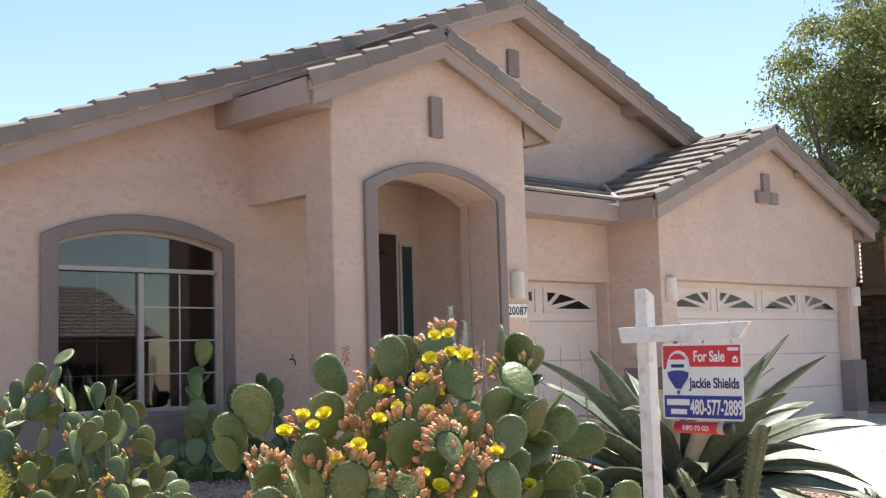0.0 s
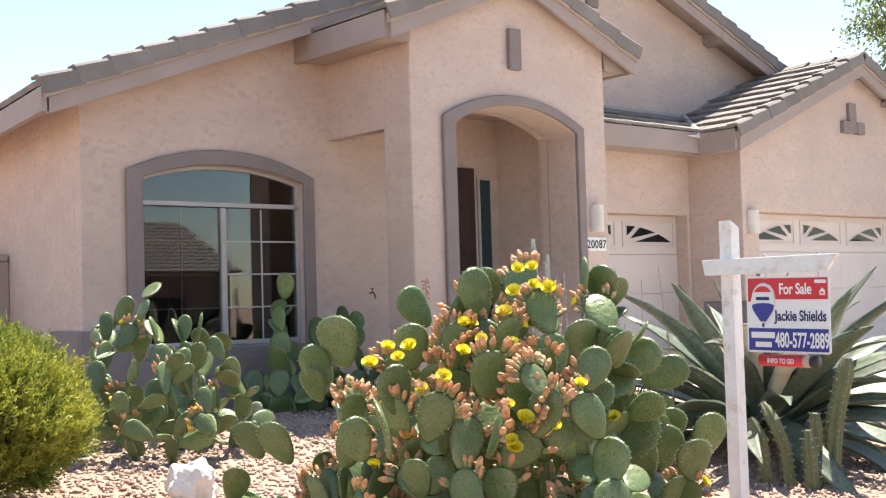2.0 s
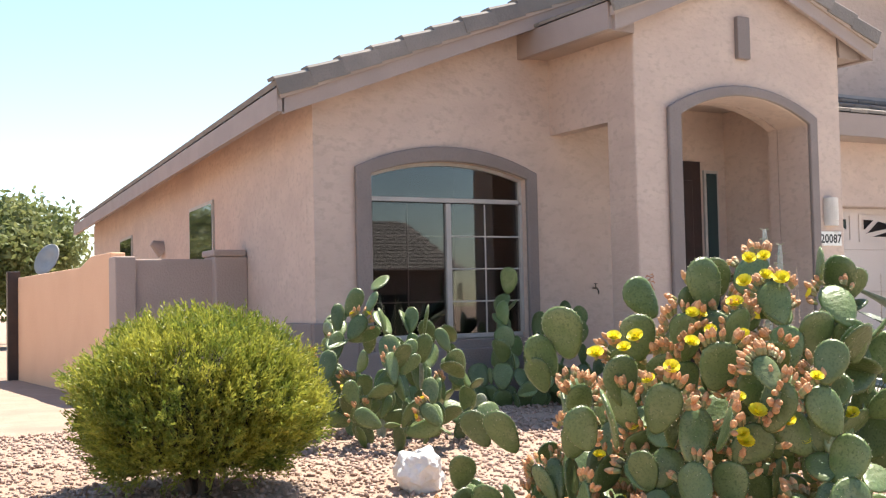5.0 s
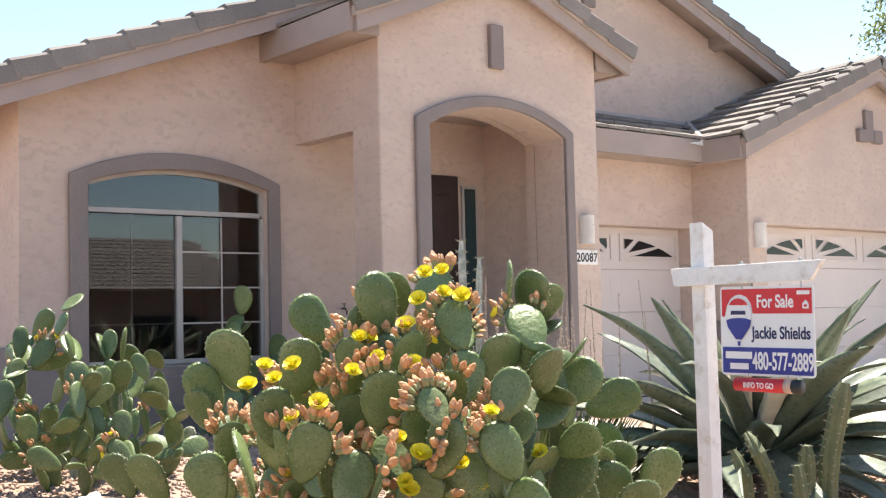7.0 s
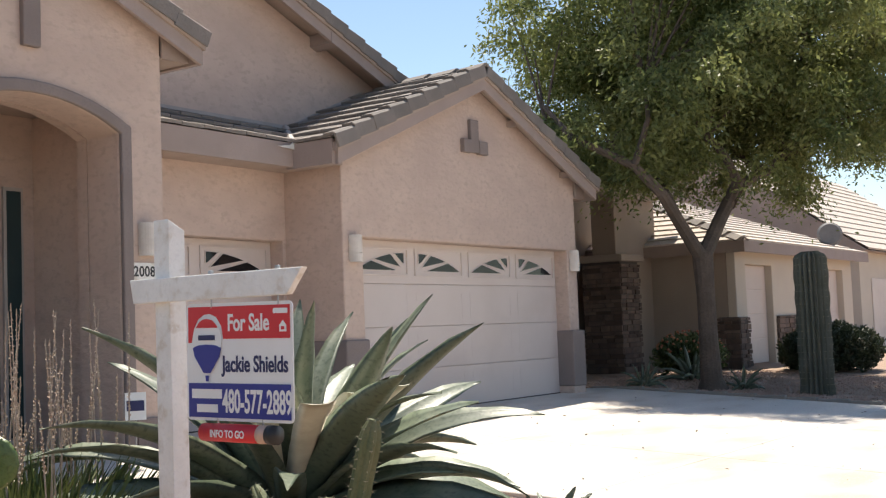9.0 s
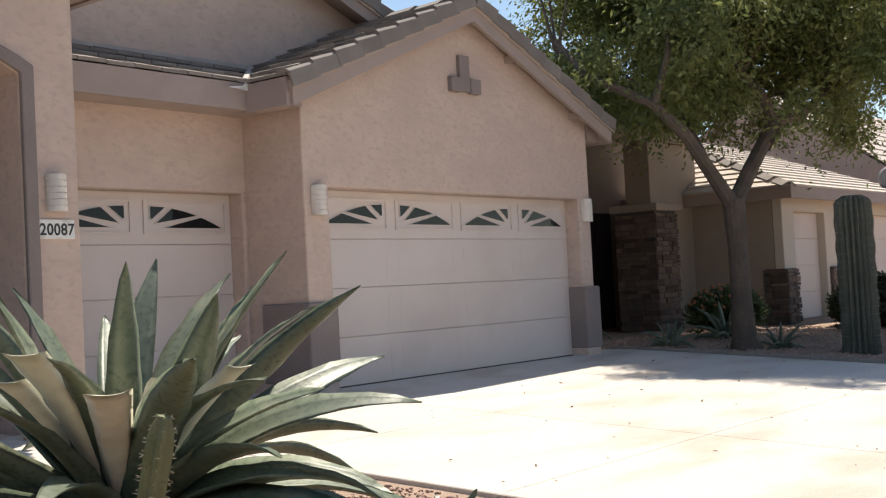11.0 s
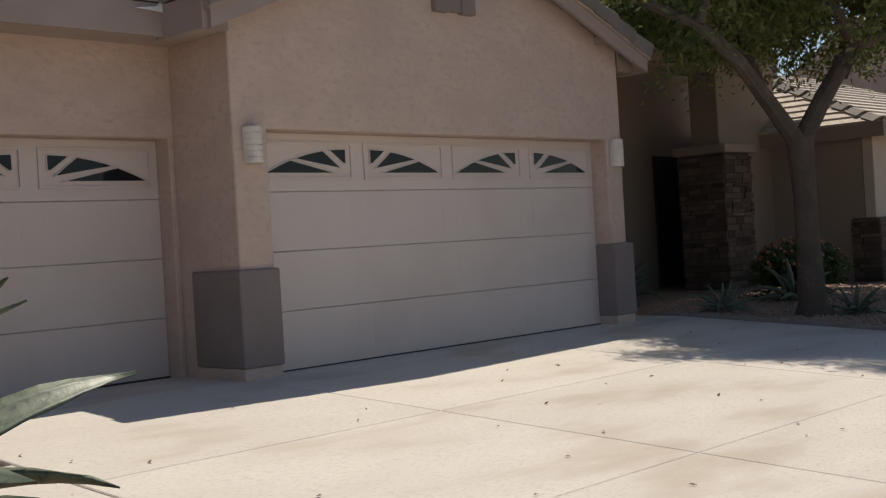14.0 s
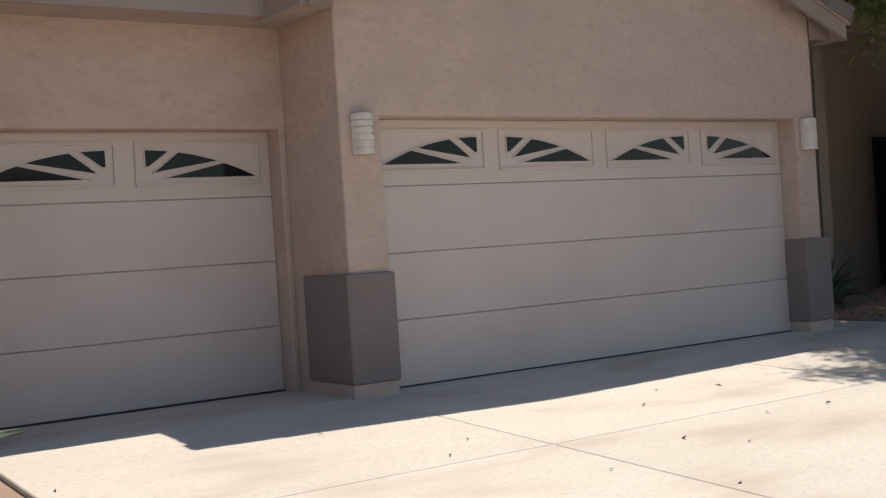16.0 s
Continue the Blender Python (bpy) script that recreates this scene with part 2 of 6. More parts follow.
def slab_mesh(name, x0, x1, y0, y1, thick, mat):
    """A concrete slab that follows the fall of the ground, with eased edges."""
    e = 0.007
    top = [(x0 + e, y0 + e), (x1 - e, y0 + e), (x1 - e, y1 - e), (x0 + e, y1 - e)]
    rim = [(x0, y0), (x1, y0), (x1, y1), (x0, y1)]
    verts = [(x, y, ground_z(y)) for x, y in top] + [(x, y, ground_z(y) - e) for x, y in rim] + [(x, y, ground_z(y) - thick) for x, y in rim]
    faces = [(0, 1, 2, 3)] + [(4 + i, 4 + (i + 1) % 4, (i + 1) % 4, i) for i in range(4)] + [(8 + i, 8 + (i + 1) % 4, 4 + (i + 1) % 4, 4 + i) for i in range(4)] + [(11, 10, 9, 8)]
    return fresh(name, verts, faces, mat)


drive = thing("driveway", "pale sunlit concrete driveway cut into large slabs", "driveway", kind="structure")
bed = grid_sheet("joint_bed", [-3.1, 6.1], [1.0, 0.0, -4, -8, -13.5], lambda x, y: ground_z(y) - 0.006, JOINT)
put("joint_bed", bed, drive)
cuts_x, cuts_y = [-3.12, -0.30, 2.9, 6.05], [1.05, 0.0, -2.2, -4.32, -6.2, -8.4, -10.6, -13.4]
for i in range(3):
    for j in range(7):
        put("slab", slab_mesh("slab", cuts_x[i] + 0.004, cuts_x[i + 1] - 0.004, cuts_y[j + 1] + 0.004, cuts_y[j] - 0.004, 0.1, CONCRETE), drive)
path = thing("front_walk", "pale concrete front walk leading to the porch", "walkway", kind="structure")
for x0, x1, y0, y1 in ((-4.5, -3.135, -2.9, -1.45), (-5.9, -4.515, -2.9, -1.45), (-5.3, -3.75, -1.44, 0.05), (-5.9, -3.6, 0.06, 1.5)):
    put("slab", slab_mesh("slab", x0, x1, y0, y1, 0.1, CONCRETE), path)
put("street", grid_sheet("street", [-120, 120], [-24.5, -16.0], lambda x, y: -0.74, ASPHALT), label="grey asphalt street in front of the yard", category="street", kind="structure")
put("pavement", from_bm("pavement", box(-120, 120, -16.0, -14.6, -0.85, -0.60, 0.01), CONCRETE), label="pale concrete pavement along the street", category="pavement", kind="structure")
put("pavement", from_bm("pavement", box(-120, 120, -25.9, -24.5, -0.85, -0.60, 0.01), CONCRETE), label="pale concrete pavement across the street", category="pavement", kind="structure")
kerb = bmesh.new()
for i in range(14):
    y = 0.35 - 0.45 * i
    add_box(kerb, 6.07, 6.2, y - 0.44, y, ground_z(y) - 0.08, ground_z(y) + 0.025, 0.012)
put("kerb", from_bm("kerb", kerb, KERB), label="low concrete kerb beside the driveway", category="kerb", kind="structure")

# ---- the house ----
LEAN = 0.12          # the side wall runs slightly askew
APEX_X, APEX_Z, PITCH = -1.68, 6.06, 0.3755
house = thing("house", "single-storey tan stucco house with taupe trim and grey tile roof", "house")


def main_z(x):
    return APEX_Z - PITCH * abs(x - APEX_X)


def front_gable():
    """The main gable wall, with the arched window opening."""
    drop = 0.17
    wx0, wx1, mid = -8.27, -6.36, -7.315
    curve = arch(wx0, wx1, 2.38, 0.16)
    left = [(-8.9, -0.2), (mid, -0.2), (mid, 0.64), (wx0, 0.64)] + curve[: len(curve) // 2 + 1] + [(mid, main_z(mid) - drop), (-8.9, main_z(-8.9) - drop)]
    right = [(mid, -0.2), (5.17, -0.2), (5.17, main_z(5.17) - drop), (APEX_X, APEX_Z - drop), (mid, main_z(mid) - drop)] + curve[len(curve) // 2 :] + [(wx1, 0.64), (mid, 0.64)]
    bm = prism(left, 1.5, 1.7)
    return prism(right, 1.5, 1.7, bm=bm)


part("front_wall", front_gable(), STUCCO, house)
side = bmesh.new()
v = [(-8.876, 1.7), (-8.66, 1.7), (-8.66 + LEAN * 18, 19.7), (-8.876 + LEAN * 18, 19.7)]
prism(v, -0.2, 3.22, "z", side)
part("side_wall", side, STUCCO, house)
part("side_wall", box(4.97, 5.17, 1.7, 19.7, -0.2, 3.2), STUCCO, house)
part("back_wall", prism([(-6.74, -0.2), (5.17, -0.2), (5.17, 3.2), (APEX_X, 5.75), (-6.74, 3.1)], 19.5, 19.7), STUCCO, house)

# porch
PX0, PX1, PMID = -6.0, -3.03, -4.515
PEAK, PP = 4.76, 0.412
P_FRONT = -0.22


def porch_z(x):
    return PEAK - PP * abs(x - PMID)


inner = arch(-5.42, -3.56, 2.94, 0.25)
outline = [(PX0, -0.1), (-5.42, -0.1)] + inner + [(-3.56, -0.1), (PX1, -0.1), (PX1, porch_z(PX1) - 0.14), (PMID, PEAK - 0.14), (PX0, porch_z(PX0) - 0.14)]
softened(part("porch_wall", prism(outline, 0.0, 0.46), STUCCO, house), 0.02)
inner_wall = [(PX0 + 0.16, 2.94)] + inner + [(-3.56, -0.1), (PX1, -0.1), (PX1, 3.3), (PX0 + 0.16, 3.3)]
part("porch_wall", prism(inner_wall, 0.46, 0.60), STUCCO, house)
part("porch_side_wall", box(PX0 - 0.003, PX0 + 0.16, 0.42, 1.5, 2.89, porch_z(PX0) - 0.12), STUCCO, house)
part("porch_side_wall", box(-3.4, PX1 + 0.003, 0.597, 1.5, -0.1, porch_z(PX1) - 0.12), STUCCO, house)
part("porch_ceiling", box(PX0 + 0.16, -3.4, 0.60, 1.5, 3.3, 3.4), SOFFIT, house)
ring_out = [(-5.59, -0.1)] + arch(-5.59, -3.44, 3.01, 0.29) + [(-3.44, -0.1)]
ring_in = [(-3.56, -0.1)] + inner[::-1] + [(-5.42, -0.1)]
softened(part("arch_trim", prism(ring_out + ring_in, -0.05, 0.0), TRIM, house, "taupe stucco band round the porch arch"), 0.015)
softened(part("base_band", box(PX0 - 0.03, -5.61, -0.03, 0.49, -0.1, 0.30), TRIM, house), 0.01)
softened(part("base_band", box(-3.42, PX1 + 0.03, -0.03, 0.49, -0.1, 0.30), TRIM, house), 0.01)

# garage
GX0, GX1, GMID = -0.36, 5.17, 2.405
GPEAK, GP, G_FRONT = 4.47, 0.413, -0.26


def garage_z(x):
    return GPEAK - GP * abs(x - GMID)


outline = [(GX0, -0.15), (0.0, -0.15), (0.0, 2.13), (4.88, 2.13), (4.88, -0.15), (GX1, -0.15), (GX1, garage_z(GX1) - 0.14), (GMID, GPEAK - 0.14), (GX0, garage_z(GX0) - 0.14)]
softened(part("garage_wall", prism(outline, 0.0, 0.30), STUCCO, house), 0.02)
part("garage_side_wall", box(GX0 - 0.003, GX0 + 0.25, 0.26, 1.5, -0.15, 3.15), STUCCO, house)
part("garage_side_wall", box(GX1 - 0.25, GX1 + 0.003, 0.26, 1.5, -0.15, 3.15), STUCCO, house)
SY = 0.87
outline = [(PX1, -0.15), (-2.86, -0.15), (-2.86, 2.13), (-0.42, 2.13), (-0.42, -0.15), (GX0, -0.15), (GX0, 3.12), (PX1, 3.12)]
softened(part("small_garage_wall", prism(outline, SY, SY + 0.26), STUCCO, house), 0.015)

# wainscots and plinths of the garage piers
for x0, x1, y1 in ((GX0 - 0.05, 0.02, 0.66), (4.86, GX1 + 0.07, 0.36)):
    softened(part("wainscot", box(x0, x1, -0.05, y1, 0.10, 0.935), TRIM, house, "taupe stucco wainscot block"), 0.02)
    softened(part("plinth", box(x0 + 0.015, x1 - 0.015, -0.03, y1 - 0.015, -0.12, 0.102), STUCCO, house), 0.01)
softened(part("wainscot", box(-8.95, -8.45, 1.44, 1.5, -0.1, 0.86), TRIM, house, "taupe stucco wainscot"), 0.015)
softened(part("wainscot", box(-8.45, -6.22, 1.40, 1.5, -0.1, 0.55), TRIM, house, "taupe stucco panel under the window"), 0.015)
softened(part("wainscot", prism([(-8.95, 1.503), (-8.9, 1.503), (-8.78, 2.5), (-8.83, 2.5)], -0.1, 0.86, "z"), TRIM, house), 0.01)

# the arched front window
window = put("front_window", from_bm("front_window", box(-8.27, -6.36, 1.60, 1.66, 0.64, 0.70), FRAME_PAINT), house, None, "arched front window with a horizontal slider below")
trim_out = [(-8.45, 0.50)] + arch(-8.45, -6.22, 2.45, 0.25) + [(-6.22, 0.50)]
trim_in = [(-6.36, 0.64)] + arch(-8.27, -6.36, 2.38, 0.16)[::-1] + [(-8.27, 0.64)]
softened(put("window_trim", from_bm("window_trim", prism(trim_out + trim_in, 1.45, 1.5), TRIM), window, None, "taupe stucco band round the window"), 0.015)
put("window_trim", from_bm("window_trim", box(-8.27, -6.36, 1.45, 1.5, 0.50, 0.64, 0.01), TRIM), window)
bow_out = [(-8.27, 2.10)] + arch(-8.27, -6.36, 2.38, 0.16) + [(-6.36, 2.10)]
bow_in = [(-6.40, 2.16)] + arch(-8.23, -6.40, 2.36, 0.145)[::-1] + [(-8.23, 2.16)]
put("window_frame", from_bm("window_frame", prism(bow_out + bow_in, 1.57, 1.64), FRAME_PAINT), window)
put("window_frame", from_bm("window_frame", box(-8.23, -6.40, 1.575, 1.635, 2.112, 2.158), FRAME_PAINT), window)
for x0, x1 in ((-8.27, -8.235), (-6.395, -6.36), (-7.335, -7.275)):
    put("window_frame", from_bm("window_frame", box(x0, x1, 1.565, 1.645, 0.70, 2.10, 0.004), FRAME_PAINT), window)
put("window_frame", from_bm("window_frame", box(-8.235, -6.395, 1.57, 1.64, 0.66, 0.705, 0.004), FRAME_PAINT), window)
for x0, x1 in ((-8.235, -7.335), (-7.275, -6.395)):
    pane = put("pane", from_bm("pane", box(x0, x1, 1.60, 1.606, 0.70, 2.10), GLASS), window)
    mid, bar_y = (x0 + x1) / 2, (1.609 if x0 < -8 else 1.590)
    bar_mat = TRIM if x0 < -8 else FRAME_PAINT
    put("glazing_bar", from_bm("glazing_bar", box(mid - 0.008, mid + 0.008, bar_y, bar_y + 0.008, 0.70, 2.10), bar_mat), pane)
    for z in (1.05, 1.40, 1.75):
        put("glazing_bar", from_bm("glazing_bar", box(x0, x1, bar_y + 0.001, bar_y + 0.007, z - 0.008, z + 0.008), bar_mat), pane)
put("pane", from_bm("pane", prism([(-8.23, 2.162)] + arch(-8.23, -6.40, 2.36, 0.145) + [(-6.40, 2.162)], 1.60, 1.606), GLASS), window)
for ob in window.children:
    if ob.name.startswith("pane"):
        ob.visible_shadow = False
# the room behind it; its dimness is put into the near-black wall colour
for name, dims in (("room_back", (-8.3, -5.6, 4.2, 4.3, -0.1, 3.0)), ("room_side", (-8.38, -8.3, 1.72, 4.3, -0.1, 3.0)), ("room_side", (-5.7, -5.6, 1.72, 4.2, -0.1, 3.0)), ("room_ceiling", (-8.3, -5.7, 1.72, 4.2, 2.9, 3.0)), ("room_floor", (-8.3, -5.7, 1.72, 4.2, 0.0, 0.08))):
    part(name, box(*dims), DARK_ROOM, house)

# side windows
def askew(y):
    return -8.9 + LEAN * (y - 1.5)


for y0, y1, z0, z1 in ((6.15, 7.8, 1.0, 2.52), (13.6, 15.2, 1.3, 2.5)):
    w = put("side_window", from_bm("side_window", prism([(askew(y0) - 0.03, y0), (askew(y0) + 0.02, y0), (askew(y1) + 0.02, y1), (askew(y1) - 0.03, y1)], z0, z1, "z"), FRAME_PAINT), house, None, "plain side window with dark glass")
    put("pane", from_bm("pane", prism([(askew(y0 + 0.06) - 0.036, y0 + 0.06), (askew(y0 + 0.06), y0 + 0.06), (askew(y1 - 0.06), y1 - 0.06), (askew(y1 - 0.06) - 0.036, y1 - 0.06)], z0 + 0.05, z1 - 0.05, "z"), DOOR_GLASS), w)
bracket = bmesh.new()
m = pose(askew(10.2) - 0.1, 10.2, 2.1, 0, -60, 0)
bmesh.ops.create_cone(bracket, cap_ends=True, segments=14, radius1=0.16, radius2=0.05, depth=0.22, matrix=m)
add_box(bracket, askew(10.2) - 0.06, askew(10.2) + 0.02, 10.14, 10.26, 2.0, 2.12, 0.01)
part("flood_lamp", bracket, FASCIA, house, "small taupe cone-shaped outdoor lamp")

# front door and sidelight
fd = put("front_door", from_bm("front_door", box(-4.80, -3.83, 1.46, 1.499, 0.0, 2.68, 0.006), DARK_WOOD), house, None, "dark stained panelled front door")
for z0, z1 in ((0.2, 0.95), (1.1, 2.45)):
    for x0, x1 in ((-4.66, -4.34), (-4.26, -3.97)):
        put("door_panel", from_bm("door_panel", box(x0, x1, 1.445, 1.462, z0, z1, 0.012), DARK_WOOD), fd)
sl = put("sidelight", from_bm("sidelight", box(-3.77, -3.545, 1.465, 1.499, 0.05, 2.58, 0.005), FRAME_PAINT), house, None, "narrow sidelight with teal tinted glass")
put("pane", from_bm("pane", box(-3.735, -3.575, 1.458, 1.466, 0.12, 2.54), TEAL_GLASS), sl)

# taupe relief blocks on the gables
def relief(x0, x1, z0, z1, y, depth=0.055):
    softened(part("gable_block", box(x0, x1, y - depth, y + 0.01, z0, z1), TRIM, house, "taupe stucco relief block"), 0.012)


relief(-4.605, -4.425, 3.59, 4.05, 0.0)
relief(2.31, 2.50, 3.36, 3.80, 0.0)
relief(2.12, 2.315, 3.345, 3.525, 0.0, 0.07)
relief(2.495, 2.70, 3.345, 3.525, 0.0, 0.07)
relief(-1.66, -1.44, 5.02, 5.40, 1.5)

# ---- roofs ----
def roof_slab(poly, mat=SOFFIT, thick=0.10):
    """A sloping deck from its top outline."""
    bm = bmesh.new()
    hi = [bm.verts.new(p) for p in poly]
    lo = [bm.verts.new((p[0], p[1], p[2] - thick)) for p in poly]
    bm.faces.new(hi)
    bm.faces.new(lo[::-1])
    for i in range(len(poly)):
        bm.faces.new((hi[i], lo[i], lo[(i + 1) % len(poly)], hi[(i + 1) % len(poly)]))
    return bm


def tile_mesh(w, l):
    """One flat concrete tile: thick butt edge towards the eave (-y), lapped at the top."""
    verts = [(-w / 2, -l / 2, 0.032), (w / 2, -l / 2, 0.032), (w / 2, l / 2, -0.014), (-w / 2, l / 2, -0.014)]
    verts += [(x, y, z - 0.034) for x, y, z in verts]
    inset = 0.006
    verts[0], verts[1] = (-w / 2 + inset, -l / 2 + inset, 0.032), (w / 2 - inset, -l / 2 + inset, 0.032)
    return fresh("tile", verts, [(0, 1, 2, 3), (7, 6, 5, 4), (4, 5, 1, 0), (5, 6, 2, 1), (6, 7, 3, 2), (7, 4, 0, 3)], TILE)


def slope_frame(origin, across, down):
    """A pose whose x runs across the slope, y up the slope, z out of it."""
    x = Vector(across).normalized()
    y = -Vector(down).normalized()
    z = x.cross(y)
    m = Matrix((x, y, z)).transposed().to_4x4()
    m.translation = Vector(origin)
    return m


TILE_W, TILE_L = 0.31, 0.37
TILE_ME = tile_mesh(TILE_W - 0.006, TILE_L + 0.06)


def tile_slope(roof, origin, across, down, width, height, inside=lambda x, y: True):
    m = slope_frame(origin, across, down)
    rows, cols = int(height / TILE_L) + 1, int(width / TILE_W) + 2
    for r in range(rows):
        for c in range(cols):
            x = (c + (0.5 if r % 2 else 0.0)) * TILE_W
            y = (r + 0.5) * TILE_L
            p = m @ Vector((x, y, 0))
            if inside(p.x, p.y):
                put("tile", TILE_ME, roof, m @ pose(x, y, 0.03 + random.uniform(-0.003, 0.003), 0, random.uniform(-0.8, 0.8), random.uniform(-0.6, 0.6)))


def rake_mesh(length, drop=0.115, top=0.17):
    """An angled rake tile: a flat top and a face that hangs over the barge board; its lower end laps over the next one."""
    L = length
    prof = [(0.0, -drop), (0.0, 0.03), (0.03, 0.055), (top, 0.05), (top, 0.022), (0.03, 0.022), (0.028, -drop)]
    verts, faces, n = [], [], len(prof)
    for x, s, up in ((-L / 2 - 0.04, 1.10, 0.030), (L / 2, 1.0, -0.004)):
        verts += [(x, (u - 0.02) * s, w * s + up) for u, w in prof]
    faces = [tuple(range(n)), tuple(range(2 * n - 1, n - 1, -1))] + [(i, n + i, n + (i + 1) % n, (i + 1) % n) for i in range(n)]
    return fresh("rake_tile", verts, faces, TILE)


RAKE_L = 0.36
RAKE_ME = rake_mesh(RAKE_L)


def rake(roof, low, high, front_y, upto=None):
    """A row of rake tiles up a gable edge, from the low end (x, z) to the high end (x, z)."""
    (x0, z0), (x1, z1) = low, high
    n = int(math.hypot(x1 - x0, z1 - z0) / RAKE_L)
    step = math.hypot(x1 - x0, z1 - z0) / n
    a = math.atan2(z1 - z0, abs(x1 - x0))
    for i in range(n):
        t = (i + 0.5) / n
        m = pose(x0 + (x1 - x0) * t, front_y, z0 + (z1 - z0) * t)
        if x1 > x0:
            m = m @ Matrix.Rotation(-a, 4, "Y")
        else:
            m = m @ Matrix.Scale(-1, 4, (1, 0, 0)) @ Matrix.Rotation(-a, 4, "Y")
        put("rake_tile", RAKE_ME, roof, m @ Matrix.Scale(step / RAKE_L, 4, (1, 0, 0)) @ pose(0, random.uniform(-0.004, 0.004), 0, 0, random.uniform(-0.7, 0.7), 0))


def cap_mesh():
    """A ridge cap: a shallow angled tile."""
    verts, prof = [], [(-0.16, -0.075), (-0.03, 0.0), (0.03, 0.0), (0.16, -0.075), (0.15, -0.10), (0.0, -0.028), (-0.15, -0.10)]
    for y, s in ((-0.21, 1.08), (0.19, 0.98)):
        verts += [(x * s, y, z * s + (0.015 if y < 0 else 0)) for x, z in prof]
    n = len(prof)
    return fresh("ridge_cap", verts, [tuple(range(n)), tuple(range(2 * n - 1, n - 1, -1))] + [(i, n + i, n + (i + 1) % n, (i + 1) % n) for i in range(n)], TILE)


CAP_ME = cap_mesh()


def ridge(roof, x, z, y0, y1):
    n = max(1, int((y1 - y0) / 0.38))
    for i in range(n):
        put("ridge_cap", CAP_ME, roof, pose(x, y0 + 0.19 + (y1 - y0 - 0.02) * i / n, z + 0.05, random.uniform(-0.6, 0.6), 0, 0))


def courses(name, quad, n, mat):
    """Far roof slopes: stepped rows of tiles in one mesh; quad is low-left, low-right, high-right, high-left."""
    a, b, c, d = [Vector(q) for q in quad]
    up = (b - a).cross(d - a).normalized()
    up = up if up.z > 0 else -up
    verts, faces = [], []
    for i in range(n):
        t0, t1 = i / n, min(1, (i + 1.12) / n)
        cols = max(2, int((b - a).length / 0.6))
        for k in range(cols):
            off = 0.5 * (i % 2) / cols
            s0, s1 = max(0, min(1, k / cols - off)), max(0, min(1, (k + 0.985) / cols - off))
            lo0, lo1 = (a + (d - a) * t0).lerp(b + (c - b) * t0, s0), (a + (d - a) * t0).lerp(b + (c - b) * t0, s1)
            hi0, hi1 = (a + (d - a) * t1).lerp(b + (c - b) * t1, s0), (a + (d - a) * t1).lerp(b + (c - b) * t1, s1)
            q = len(verts)
            verts += [lo0 + up * 0.055, lo1 + up * 0.055, hi1 + up * 0.02, hi0 + up * 0.02, lo0, lo1]
            faces += [(q, q + 1, q + 2, q + 3), (q + 4, q + 5, q + 1, q)]
    return fresh(name, verts, faces, mat)


def barge(parent, low, high, y, height=0.205, thick=0.045, shift=0.0):
    """A barge board under a rake."""
    (x0, z0), (x1, z1) = low, high
    part("barge_board", prism([(x0, z0 - height + shift), (x1, z1 - height + shift), (x1, z1 + shift), (x0, z0 + shift)], y, y + thick), FASCIA, parent)


MF = 1.10
ext = -9.40
roof_main = put("main_roof", from_bm("main_roof", roof_slab([(ext, MF, main_z(ext) - 0.04), (APEX_X, MF, APEX_Z - 0.04), (APEX_X, 20.0, APEX_Z - 0.04), (ext + LEAN * 18.9, 20.0, main_z(ext) - 0.04)]), SOFFIT), house, None, "large grey tile gable roof")
put("roof_deck", from_bm("roof_deck", roof_slab([(APEX_X, MF, APEX_Z - 0.04), (5.65, MF, main_z(5.65) - 0.04), (5.65, 20.0, main_z(5.65) - 0.04), (APEX_X, 20.0, APEX_Z - 0.04)]), SOFFIT), roof_main)
tagged(put("roof_tiles", courses("roof_tiles", ((ext, MF + 0.1, main_z(ext)), (ext + LEAN * 18.9, 20.0, main_z(ext)), (APEX_X, 20.0, APEX_Z), (APEX_X, MF + 0.1, APEX_Z)), 22, TILE), roof_main), kind="stuff")
tagged(put("roof_tiles", courses("roof_tiles", ((5.65, 20.0, main_z(5.65)), (5.65, MF + 0.1, main_z(5.65)), (APEX_X, MF + 0.1, APEX_Z), (APEX_X, 20.0, APEX_Z)), 21, TILE), roof_main), kind="stuff")
rake(roof_main, (ext, main_z(ext)), (APEX_X - 0.05, APEX_Z), MF)
rake(roof_main, (5.65, main_z(5.65)), (APEX_X + 0.05, APEX_Z), MF)
ridge(roof_main, APEX_X, APEX_Z, MF, 20.0)
barge(roof_main, (ext + 0.03, main_z(ext) - 0.08), (APEX_X, APEX_Z - 0.08), MF + 0.03)
barge(roof_main, (5.62, main_z(5.62) - 0.08), (APEX_X, APEX_Z - 0.08), MF + 0.03)
eave = prism([(ext - 0.025, MF + 0.03), (ext + 0.045, MF + 0.03), (ext + 0.045 + LEAN * 18.9, 20.0), (ext - 0.025 + LEAN * 18.9, 20.0)], main_z(ext) - 0.26, main_z(ext) - 0.03, "z")
part("eave_board", eave, FASCIA, roof_main)
for x in (0.9, -4.0):
    part("roof_outrigger", prism([(x, main_z(x) - 0.30), (x + 0.13, main_z(x + 0.13) - 0.30), (x + 0.13, main_z(x + 0.13) - 0.15), (x, main_z(x) - 0.15)], MF + 0.02, 1.5), FASCIA, roof_main)

